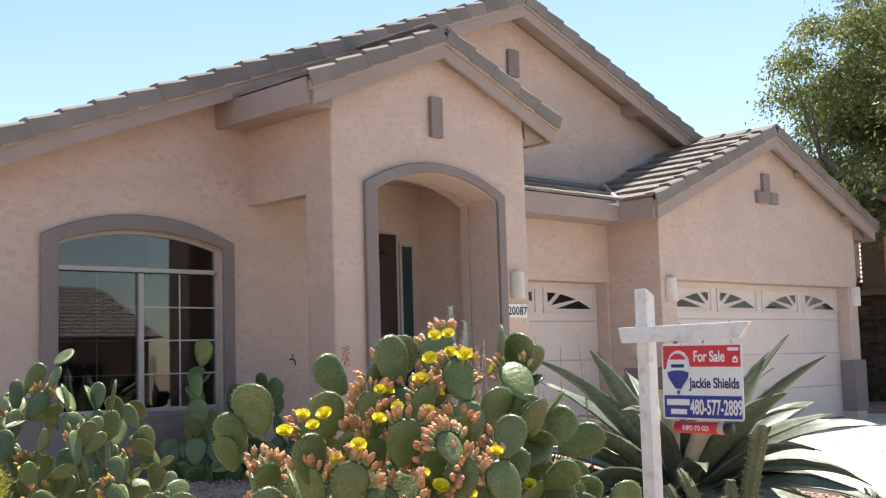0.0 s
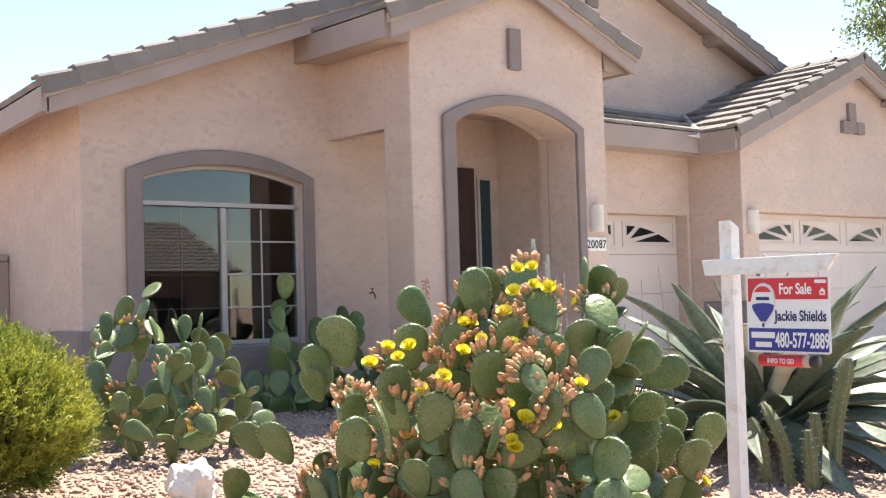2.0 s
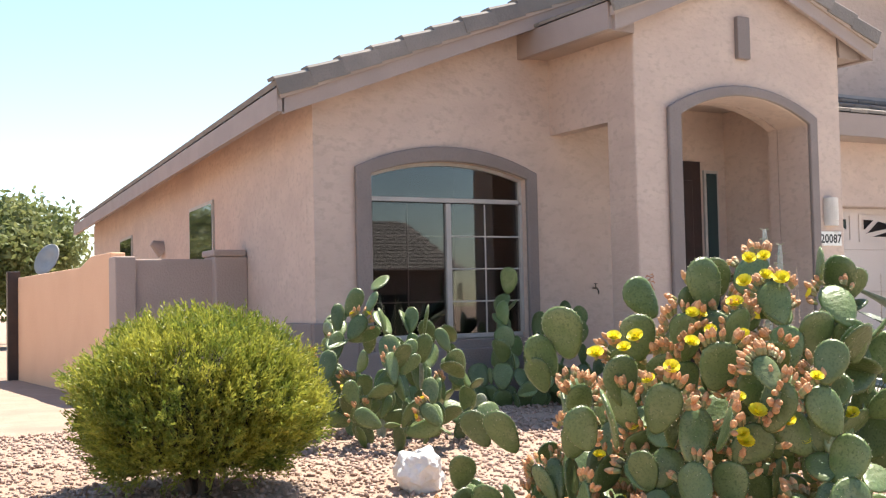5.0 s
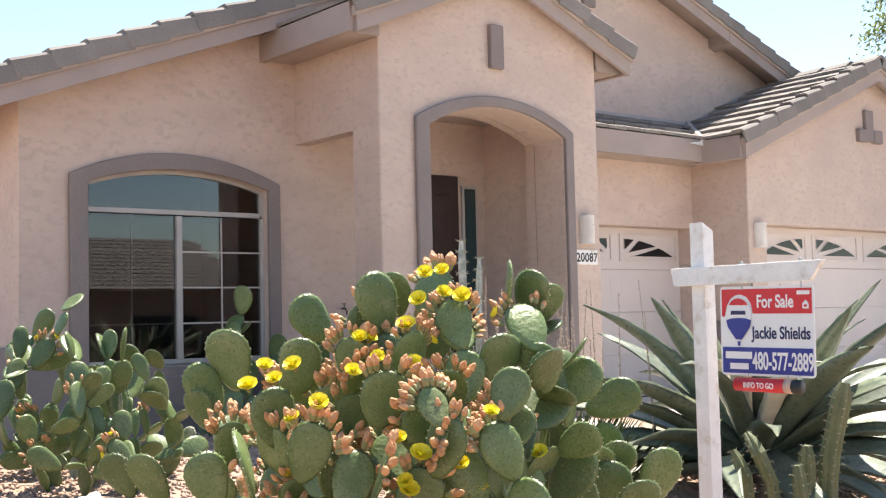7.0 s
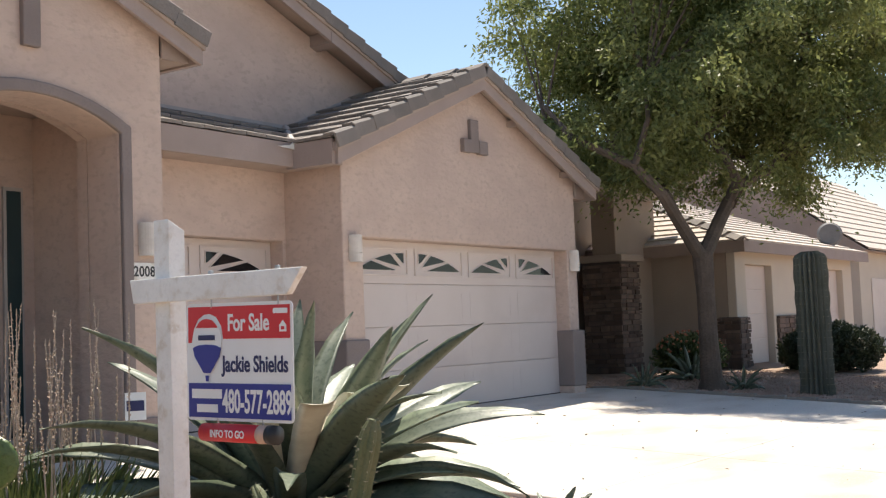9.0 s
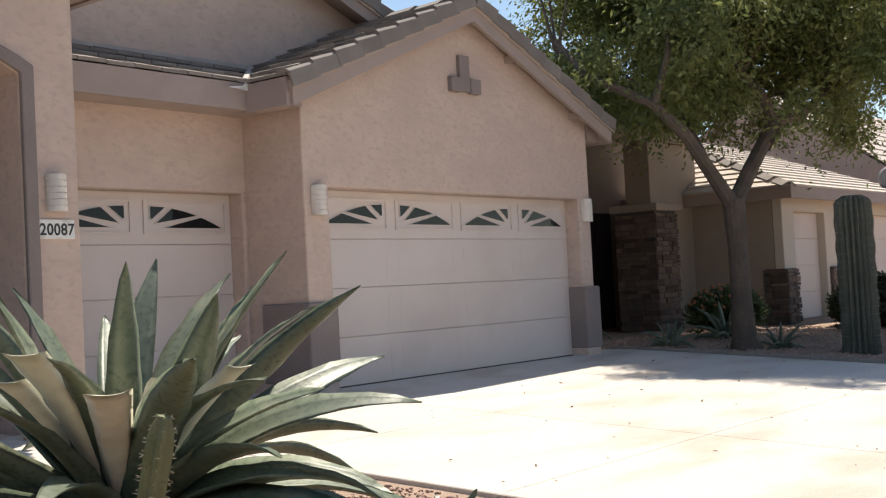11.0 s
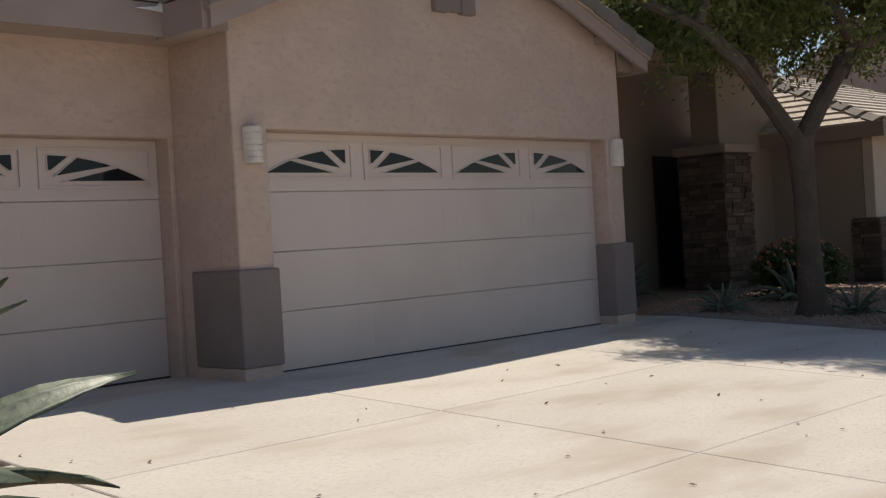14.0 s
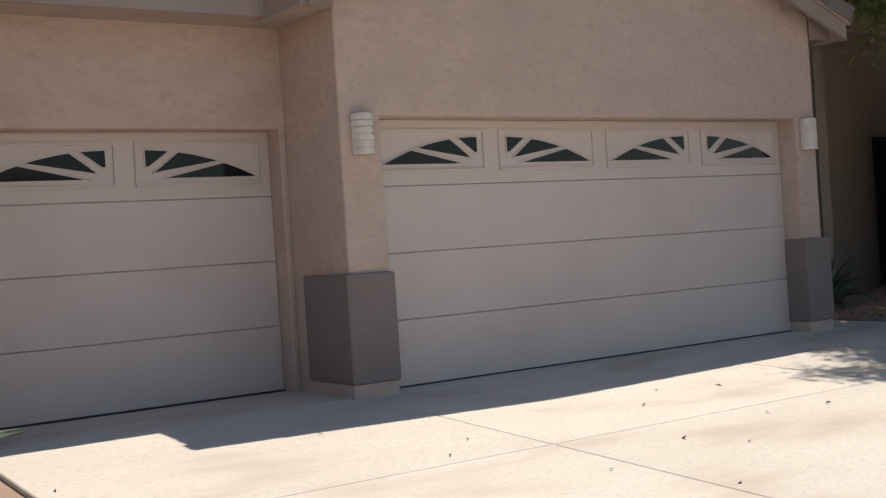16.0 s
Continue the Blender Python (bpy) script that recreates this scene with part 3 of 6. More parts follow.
PE0, PE1 = PMID - 1.88, PMID + 1.88
roof_porch = put("porch_roof", from_bm("porch_roof", roof_slab([(PE0, P_FRONT, porch_z(PE0) - 0.04), (PMID, P_FRONT, PEAK - 0.04), (PMID, 1.5, PEAK - 0.04), (PE0, 1.5, porch_z(PE0) - 0.04)]), SOFFIT), house, None, "small grey tile gable roof over the porch")
put("roof_deck", from_bm("roof_deck", roof_slab([(PMID, P_FRONT, PEAK - 0.04), (PE1, P_FRONT, porch_z(PE1) - 0.04), (PE1, 1.5, porch_z(PE1) - 0.04), (PMID, 1.5, PEAK - 0.04)]), SOFFIT), roof_porch)
for e, s in ((PE0, 1), (PE1, -1)):
    rake(roof_porch, (e, porch_z(e)), (PMID - 0.04 * s, PEAK), P_FRONT)
    barge(roof_porch, (e + 0.03 * s, porch_z(e) - 0.08), (PMID, PEAK - 0.08), P_FRONT + 0.03)
    part("eave_board", box(min(e - 0.025 * s, e + 0.045 * s), max(e - 0.025 * s, e + 0.045 * s), P_FRONT + 0.075, 1.5, porch_z(e) - 0.27, porch_z(e) + 0.004), FASCIA, roof_porch)
    wall = PX0 if s > 0 else PX1
    part("eave_soffit", box(min(e + 0.04 * s, wall), max(e + 0.04 * s, wall), 0.02, 1.5, porch_z(e) - 0.25, porch_z(e) - 0.22), SOFFIT, roof_porch)
for e, wall, s, zf in ((PE0, PX0, 1, porch_z), (PE1, PX1, -1, porch_z)):
    part("eave_return", prism([(wall, zf(e) - 0.25), (e + 0.05 * s, zf(e) - 0.25), (e + 0.05 * s, zf(e) - 0.09), (wall, zf(wall) - 0.15)], -0.03, 0.0), FASCIA, roof_porch)
for s in (1, -1):
    e = PE0 if s > 0 else PE1
    across = (0, -1, 0) if s > 0 else (0, 1, 0)
    origin = (e, 1.5, porch_z(e)) if s > 0 else (e, P_FRONT, porch_z(e))
    tile_slope(roof_porch, origin, across, (-s, 0, -PP), 1.7, 2.0, lambda x, y: P_FRONT + 0.1 < y < 1.45)
ridge(roof_porch, PMID, PEAK, P_FRONT, 1.5)

GE0, GE1 = -0.70, 5.50
roof_garage = put("garage_roof", from_bm("garage_roof", roof_slab([(GE0, G_FRONT, garage_z(GE0) - 0.04), (GMID, G_FRONT, GPEAK - 0.04), (GMID, 1.5, GPEAK - 0.04), (GE0, 1.5, garage_z(GE0) - 0.04)]), SOFFIT), house, None, "grey tile gable roof over the double garage")
put("roof_deck", from_bm("roof_deck", roof_slab([(GMID, G_FRONT, GPEAK - 0.04), (GE1, G_FRONT, garage_z(GE1) - 0.04), (GE1, 1.5, garage_z(GE1) - 0.04), (GMID, 1.5, GPEAK - 0.04)]), SOFFIT), roof_garage)
put("roof_deck", from_bm("roof_deck", roof_slab([(GMID, 1.5, GPEAK - 0.04), (3.9, 1.5, garage_z(3.9) - 0.04), (2.5, 4.5, GPEAK - 0.04)]), SOFFIT), roof_garage)
for e, s in ((GE0, 1), (GE1, -1)):
    rake(roof_garage, (e, garage_z(e)), (GMID - 0.04 * s, GPEAK), G_FRONT)
    barge(roof_garage, (e + 0.03 * s, garage_z(e) - 0.08), (GMID, GPEAK - 0.08), G_FRONT + 0.03)
y_back = {GE0: 0.50, GE1: 1.5}
for e, s in ((GE0, 1), (GE1, -1)):
    part("eave_board", box(min(e - 0.025 * s, e + 0.045 * s), max(e - 0.025 * s, e + 0.045 * s), G_FRONT + 0.075, y_back[e], garage_z(e) - 0.28, garage_z(e) + 0.004), FASCIA, roof_garage)
    wall = GX0 if s > 0 else GX1
    part("eave_soffit", box(min(e + 0.04 * s, wall), max(e + 0.04 * s, wall), 0.02, 0.87 if s > 0 else 1.5, garage_z(e) - 0.25, garage_z(e) - 0.22), SOFFIT, roof_garage)
for e, wall, s in ((GE0, GX0, 1), (GE1, GX1, -1)):
    part("eave_return", prism([(wall, garage_z(e) - 0.25), (e + 0.05 * s, garage_z(e) - 0.25), (e + 0.05 * s, garage_z(e) - 0.09), (wall, garage_z(wall) - 0.15)], -0.03, 0.0), FASCIA, roof_garage)
for x in (3.3, 4.75):
    part("roof_outrigger", box(x, x + 0.06, G_FRONT + 0.05, 0.0, garage_z(x) - 0.285, garage_z(x) - 0.20), FASCIA, roof_garage)
tile_slope(roof_garage, (GE0, 1.5, garage_z(GE0)), (0, -1, 0), (-1, 0, -GP), 1.75, 3.35, lambda x, y: G_FRONT + 0.12 < y < 1.47 and x < GMID - 0.12 and (y < 0.47 or x > -0.70 + (y - 0.42) * 0.98 - 0.1))
tile_slope(roof_garage, (GE1, G_FRONT, garage_z(GE1)), (0, 1, 0), (1, 0, -GP), 1.75, 3.35, lambda x, y: G_FRONT + 0.12 < y < 1.47 and x > GMID + 0.12)
ridge(roof_garage, GMID, GPEAK, G_FRONT, 1.6)

SE_Y, SE_Z, SP = 0.42, 3.20, 0.40
roof_small = put("small_garage_roof", from_bm("small_garage_roof", roof_slab([(PX1, SE_Y, SE_Z - 0.04), (GE0, SE_Y, SE_Z - 0.04), (0.40, 1.5, SE_Z + 0.39), (PX1, 1.5, SE_Z + 0.39)]), SOFFIT), house, None, "narrow grey tile lean-to roof over the single garage")
part("eave_board", box(PX1, GE0 + 0.02, SE_Y - 0.025, SE_Y + 0.045, SE_Z - 0.27, SE_Z + 0.004), FASCIA, roof_small)
part("eave_soffit", box(PX1, GX0, SE_Y + 0.04, SY, SE_Z - 0.26, SE_Z - 0.23), SOFFIT, roof_small)
tile_slope(roof_small, (PX1 + 0.15, SE_Y, SE_Z), (1, 0, 0), (0, -1, -SP), 3.2, 1.15, lambda x, y: y < 1.47 and x < GE0 + (y - SE_Y) * 0.98 - 0.12)
part("flashing", box(PX1, 0.42, 1.455, 1.499, 3.60, 3.675), FLASHING, roof_small)
fl = prism([(0.40, 3.63), (GMID - 0.5, garage_z(GMID - 0.5) + 0.02), (GMID - 0.5, garage_z(GMID - 0.5) + 0.065), (0.40, 3.675)], 1.457, 1.499)
part("flashing", fl, FLASHING, roof_small)
val = bmesh.new()
tube(val, [(GE0 - 0.03, SE_Y - 0.02, SE_Z + 0.015), (-0.15, 0.98, SE_Z + 0.24), (0.36, 1.48, SE_Z + 0.45)], [0.05, 0.05, 0.05], 6)
part("valley_flashing", val, FLASHING, roof_small)
tip = bmesh.new()
prism([(-0.98, 3.145), (-0.60, 3.12), (-0.52, 3.15), (-0.66, 3.17), (-0.72, 3.235), (-0.78, 3.175)], SE_Y - 0.05, SE_Y - 0.035, bm=tip)
part("flashing_tip", tip, material("bare_metal", (0.85, 0.84, 0.81), 0.3, metallic=0.15), roof_small, "bent bright metal flashing tip")

# ---- garage doors ----
def window_fan(door, cx, z0, w, h, flip, y):
    """One lite of the sunburst: a moulded frame and three dark glass segments round a hub."""
    frame_w = w + 0.11
    s = -1 if flip else 1
    mould = put("window_moulding", from_bm("window_moulding", prism([(cx - frame_w / 2, z0 - 0.06), (cx + frame_w / 2, z0 - 0.06), (cx + frame_w / 2, z0 + h + 0.06), (cx - frame_w / 2, z0 + h + 0.06), (cx - frame_w / 2, z0 - 0.06 + 0.001), (cx - frame_w / 2 + 0.022, z0 - 0.038), (cx - frame_w / 2 + 0.022, z0 + h + 0.038), (cx + frame_w / 2 - 0.022, z0 + h + 0.038), (cx + frame_w / 2 - 0.022, z0 - 0.038), (cx - frame_w / 2 + 0.022, z0 - 0.039)], y - 0.016, y), DOOR_PAINT), door)
    tip_x = cx - s * (w / 2 + 0.01)
    for f0, f1, ends in ((0.0, 0.30, ((0.85, 0.0),)), (0.345, 0.70, ((0.925, 0.19),)), (0.775, 0.985, ((0.985, 0.42), (0.955, 0.40)))):
        pts = [(f0 + (f1 - f0) * k / 6, 1 - (1 - f0 - (f1 - f0) * k / 6) ** 2.1) for k in range(7)] + list(ends)
        pts = [(tip_x + s * w * u, z0 + h * v) for u, v in pts]
        put("pane", from_bm("pane", prism(pts, y - 0.006, y + 0.004), DOOR_GLASS), mould)
        rim = bmesh.new()
        ring = pts + [pts[0]]
        for (ax, az), (bx, bz) in zip(ring, ring[1:]):
            d = Vector((bx - ax, 0, bz - az))
            if d.length > 1e-4:
                n = Vector((-d.z, 0, d.x)).normalized() * 0.004
                q = [Vector((ax, y - 0.013, az)), Vector((bx, y - 0.013, bz))]
                rim.faces.new([rim.verts.new(p) for p in (q[0] - n, q[1] - n, q[1] + n, q[0] + n)])
                rim.faces.new([rim.verts.new(p) for p in (q[0] + n, q[1] + n, q[1] + n + Vector((0, 0.013, 0)), q[0] + n + Vector((0, 0.013, 0)))])
                rim.faces.new([rim.verts.new(p) for p in (q[0] - n, q[1] - n, q[1] - n + Vector((0, 0.013, 0)), q[0] - n + Vector((0, 0.013, 0)))])
        put("glazing_bar", from_bm("glazing_bar", rim, DOOR_PAINT), mould)


def garage_door(name, x0, x1, y, bays, label):
    door = put(name, from_bm(name, box(x0, x1, y + 0.02, y + 0.05, 0.0, 2.13), DOOR_PAINT), house, None, label)
    for i in range(4):
        sec = put("door_section", from_bm("door_section", box(x0 + 0.005, x1 - 0.005, y, y + 0.03, 0.005 + 0.5325 * i, 0.5325 * (i + 1) - 0.002, 0.004), DOOR_PAINT), door)
        bay = (x1 - x0) / bays
        if i < 3:
            for b in range(bays):
                cx = x0 + bay * (b + 0.5)
                zc, hw, hh = 0.5325 * (i + 0.5), bay * 0.42, 0.17
                ring = bmesh.new()
                for xa, xb, za, zb in ((cx - hw, cx + hw, zc + hh - 0.008, zc + hh), (cx - hw, cx + hw, zc - hh, zc - hh + 0.008), (cx - hw, cx - hw + 0.008, zc - hh, zc + hh), (cx + hw - 0.008, cx + hw, zc - hh, zc + hh)):
                    add_box(ring, xa, xb, y - 0.0014, y + 0.005, za, zb)
                put("panel_ridge", from_bm("panel_ridge", ring, DOOR_PAINT), sec)
        else:
            for b in range(bays):
                window_fan(sec, x0 + bay * (b + 0.5), 1.765, bay * 0.79, 0.225, b % 2 == 1, y)
    put("bottom_seal", from_bm("bottom_seal", box(x0, x1, y - 0.004, y + 0.03, -0.012, 0.014), DARK_WOOD), door, None, "black rubber seal")
    return door


garage_door("double_garage_door", 0.0, 4.88, 0.22, 4, "wide cream sectional garage door with sunburst windows")
garage_door("single_garage_door", -2.86, -0.42, 1.07, 2, "single cream sectional garage door with sunburst windows")

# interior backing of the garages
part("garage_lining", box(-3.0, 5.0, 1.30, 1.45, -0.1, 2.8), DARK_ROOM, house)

# ---- wall lamps and house number ----
def wall_lamp(x, y, z):
    """A half-round slatted wall lamp."""
    lamp = thing("wall_lamp", "cream half-round slatted wall lamp on the stucco", "lamp", "wall lamps", at=(x, y, z))
    part("back_plate", box(-0.085, 0.085, -0.012, 0.0, -0.13, 0.13, 0.004), LAMP_PAINT, lamp)
    for i in range(6):
        bm = bmesh.new()
        a = [math.pi * k / 12 for k in range(13)]
        z0 = -0.155 + i * 0.052
        prism([(0.088 * math.cos(t), -0.012 - 0.105 * math.sin(t)) for t in a], z0, z0 + 0.046, "z", bm)
        prism([(0.078 * math.cos(t), -0.012 - 0.094 * math.sin(t)) for t in a], z0 + 0.044, z0 + 0.053, "z", bm)
        part("slat", bm, LAMP_PAINT, lamp)
    return lamp


first_lamp = wall_lamp(-0.178, 0.0, 1.985)
copy_thing(first_lamp, pose(5.025, 0.0, 1.975))
copy_thing(first_lamp, pose(-3.265, 0.0, 1.965))
plate = put("house_number", from_bm("house_number", box(-3.437, -3.10, -0.022, 0.0, 1.585, 1.745, 0.004), WHITE_PAINT), None, None, "cream tile plate with dark house number on the porch wall", category="house number")
INK = material("dark_ink", (0.03, 0.03, 0.032), 0.6)
for i, d in enumerate("20087"):
    lettering("digit", d, 0.135, INK, plate, pose(-3.2685 + 0.066 * (i - 2), -0.0235, 1.618, 90, 0, 0), 0.92)

# ---- plants: materials ----
PAD = material("prickly_pear_skin", (0.097, 0.148, 0.046), 0.40, (0.140, 0.186, 0.070), 9.0, 90, 0.25, 45, spread=0.25, speckle=0.25, stain=(0.17, 0.205, 0.085), stain_scale=7.0)
PAD_OLD = material("scarred_pad_skin", (0.20, 0.22, 0.15), 0.7, (0.36, 0.36, 0.27), 22.0, 90, 0.5, 40, spread=0.1)
SPINE = material("pale_spines", (0.45, 0.42, 0.30), 0.8)
BUD_TIP = material("bud_orange", (0.50, 0.225, 0.095), 0.55, (0.58, 0.33, 0.16), 40.0, spread=0.2)
BUD_BASE = material("bud_green", (0.20, 0.22, 0.08), 0.6, (0.30, 0.22, 0.10), 30.0, spread=0.15)
PETAL = material("yellow_petal", (0.92, 0.82, 0.06), 0.5, (0.90, 0.76, 0.05), 40.0, subsurface=0.1)
AGAVE = material("agave_leaf", (0.105, 0.135, 0.09), 0.45, (0.155, 0.18, 0.125), 3.0, 30, 0.12, 25, spread=0.18, speckle=0.3, stain=(0.20, 0.215, 0.15), stain_scale=4.0)
AGAVE_PALE = material("bleached_agave_leaf", (0.82, 0.79, 0.64), 0.7, (0.68, 0.64, 0.50), 8.0, spread=0.1)
COLUMN = material("column_cactus_skin", (0.105, 0.125, 0.055), 0.65, (0.145, 0.15, 0.07), 8.0, 60, 0.2, 50, speckle=0.15)
FROST = material("frosty_cactus_skin", (0.34, 0.35, 0.28), 0.8, (0.62, 0.61, 0.55), 30.0, 60, 0.3, 60)
SAGUARO = material("saguaro_skin", (0.085, 0.09, 0.068), 0.85, (0.115, 0.116, 0.092), 4.0, 40, 0.25, 40)
BARK = material("tree_bark", (0.14, 0.105, 0.082), 0.95, (0.10, 0.078, 0.062), 5.0, 40, 0.9, 22, speckle=0.3)
BUSH_LEAF = leaf_material("bush_leaf", (0.12, 0.18, 0.03), (0.46, 0.44, 0.07), 0.45, 0.5, 4.0)
TREE_LEAF = leaf_material("tree_leaf", (0.10, 0.14, 0.045), (0.29, 0.31, 0.11), 0.5, 0.5, 0.9)
GRASS_LEAF = leaf_material("aloe_leaf", (0.05, 0.085, 0.028), (0.13, 0.15, 0.05), 0.2, 0.5, 5.0)
HEDGE_LEAF = leaf_material("hedge_leaf", (0.018, 0.03, 0.014), (0.035, 0.05, 0.02), 0.2)
FAR_LEAF = leaf_material("far_leaf", (0.13, 0.17, 0.055), (0.26, 0.28, 0.11), 0.4, 0.6, 0.5)
RED_FLOWER = material("red_orange_flower", (0.42, 0.10, 0.05), 0.6, (0.50, 0.24, 0.12), 30.0)
STALK = material("dry_stalk", (0.42, 0.31, 0.235), 0.9, (0.52, 0.42, 0.33), 30.0)
INNER_SHADE = material("shrub_inner_shade", (0.045, 0.036, 0.02), 0.95)
ROCK = material("white_quartz_rock", (0.80, 0.77, 0.74), 0.8, (0.66, 0.61, 0.57), 6.0, 50, 0.8, 18, speckle=0.15)
rng = np.random.default_rng(7)


def unit(v):
    return v / np.maximum(np.linalg.norm(v, axis=-1, keepdims=True), 1e-9)


def cards(name, centre, along, across, mat, fold=0.0):
    """One mesh of many small pointed leaves: centres, half-length and half-width vectors."""
    n = len(centre)
    lift = np.cross(along, across)
    lift = unit(lift) * np.linalg.norm(across, axis=1, keepdims=True) * fold
    v = np.stack([centre - along, centre + across * 1.0 + lift, centre + along, centre - across * 1.0 + lift], 1).reshape(-1, 3)
    me = bpy.data.meshes.new(name)
    me.vertices.add(4 * n)
    me.vertices.foreach_set("co", v.ravel())
    me.loops.add(4 * n)
    me.loops.foreach_set("vertex_index", np.arange(4 * n, dtype=np.int32))
    me.polygons.add(n)
    me.polygons.foreach_set("loop_start", np.arange(0, 4 * n, 4, dtype=np.int32))
    me.materials.append(mat)
    me.update()
    me.validate()
    return me


# ---- prickly pears ----
def pad_mesh(seed, mat):
    """A flat, egg-shaped pad standing on its narrow end, 1 high; rim and faces carry small spine cushions."""
    r = random.Random(seed)
    n, w, th = 18, 0.40 + r.uniform(-0.03, 0.05), 0.050
    bend = r.uniform(-0.06, 0.06)
    outline = []
    for k in range(n):
        a = math.tau * k / n
        z = 0.5 - 0.5 * math.cos(a)
        x = w * math.sin(a) * (0.62 + 0.52 * z) * (1 + r.uniform(-0.025, 0.025))
        outline.append((x, z))
    verts, faces, slots = [], [], []
    def bow(x, z):
        return bend * (2 * z - 1) ** 2 + 0.25 * bend * x
    verts.append((0, -th + bow(0, 0.52), 0.52))
    for s, side in ((0.60, -1), (0.90, -1), (1.0, 0), (0.90, 1), (0.60, 1)):
        for x, z in outline:
            zz = 0.52 + (z - 0.52) * s
            t = {0.60: 0.92, 0.90: 0.62, 1.0: 0.0}[s] * th
            verts.append((x * s, side * t + bow(x * s, zz), zz))
    verts.append((0, th + bow(0, 0.52), 0.52))
    for k in range(n):
        j = (k + 1) % n
        faces.append((0, 1 + k, 1 + j))
        for ring in range(4):
            a, b = 1 + ring * n, 1 + (ring + 1) * n
            faces.append((a + k, b + k, b + j, a + j))
        faces.append((1 + 4 * n + k, 1 + 5 * n, 1 + 4 * n + j))
    slots = [0] * len(faces)
    def cushion(p, size):
        q = len(verts)
        for d in ((1, 0, 0), (0, 1, 0), (-0.5, -0.5, 0.6), (0, 0, -1)):
            verts.append((p[0] + d[0] * size, p[1] + d[1] * size, p[2] + d[2] * size))
        faces.extend([(q, q + 1, q + 2), (q, q + 3, q + 1), (q + 1, q + 3, q + 2), (q, q + 2, q + 3)])
        slots.extend([1] * 4)
    for k in range(26):
        a = math.tau * (k + 0.5) / 26
        z = 0.5 - 0.5 * math.cos(a)
        if z > 0.25:
            x = w * math.sin(a) * (0.62 + 0.52 * z)
            cushion((x * 1.01, bow(x, z), 0.5 + (z - 0.5) * 1.012), 0.017)
    for i in range(16):
        x, z = r.uniform(-0.3, 0.3), r.uniform(0.25, 0.85)
        side = -1 if i % 2 else 1
        cushion((x, side * th * 0.93 + bow(x, z), z), 0.013)
    me = fresh("pad", verts, faces, mat, True)
    me.materials.append(SPINE)
    me.polygons.foreach_set("material_index", slots)
    return me


PADS = [pad_mesh(s, PAD) for s in range(6)]
PADS_OLD = [pad_mesh(s, PAD_OLD) for s in (20, 21)]


def bud_mesh():
    prof = [(0.0, 0.0), (0.008, 0.004), (0.012, 0.018), (0.0125, 0.032), (0.015, 0.042), (0.0145, 0.052), (0.009, 0.066), (0.0, 0.076)]
    n, verts, faces, slots = 7, [], [], []
    for i, (r, z) in enumerate(prof[1:-1]):
        verts += [(r * math.cos(math.tau * (k + 0.5 * (i % 2)) / n), r * math.sin(math.tau * (k + 0.5 * (i % 2)) / n), z) for k in range(n)]
    rows = len(prof) - 2
    for i in range(rows - 1):
        for k in range(n):
            faces.append((i * n + k, i * n + (k + 1) % n, (i + 1) * n + (k + 1) % n, (i + 1) * n + k))
            slots.append(0 if i < 2 else 1)
    verts.append((0, 0, prof[-1][1]))
    for k in range(n):
        faces.append(((rows - 1) * n + k, (rows - 1) * n + (k + 1) % n, len(verts) - 1))
        slots.append(1)
    me = fresh("bud", verts, faces, BUD_BASE)
    me.materials.append(BUD_TIP)
    me.polygons.foreach_set("material_index", slots)
    return me


def flower_mesh():
    verts, faces, slots = [], [], []
    n = 6
    for r, z in ((0.008, 0.0), (0.013, 0.02), (0.014, 0.038)):
        verts += [(r * math.cos(math.tau * k / n), r * math.sin(math.tau * k / n), z) for k in range(n)]
    for i in range(2):
        for k in range(n):
            faces.append((i * n + k, i * n + (k + 1) % n, (i + 1) * n + (k + 1) % n, (i + 1) * n + k))
            slots.append(0)
    for ring, (count, out, up) in enumerate(((9, 0.044, 0.020), (8, 0.034, 0.030), (6, 0.016, 0.030))):
        for k in range(count):
            a = math.tau * (k + 0.37 * ring) / count
            c, s = math.cos(a), math.sin(a)
            q = len(verts)
            for u, v, h in ((0.006, 0.0, 0.036), (out * 0.7, 0.017, 0.036 + up * 0.6), (out, 0.010, 0.036 + up), (out, -0.010, 0.036 + up), (out * 0.7, -0.017, 0.036 + up * 0.6)):
                verts.append((u * c - v * s, u * s + v * c, h))
            faces.append((q, q + 1, q + 2, q + 3, q + 4))
            slots.append(1)
    me = fresh("flower", verts, faces, BUD_BASE)
    me.materials.append(PETAL)
    me.polygons.foreach_set("material_index", slots)
    return me


BUD, FLOWER = bud_mesh(), flower_mesh()


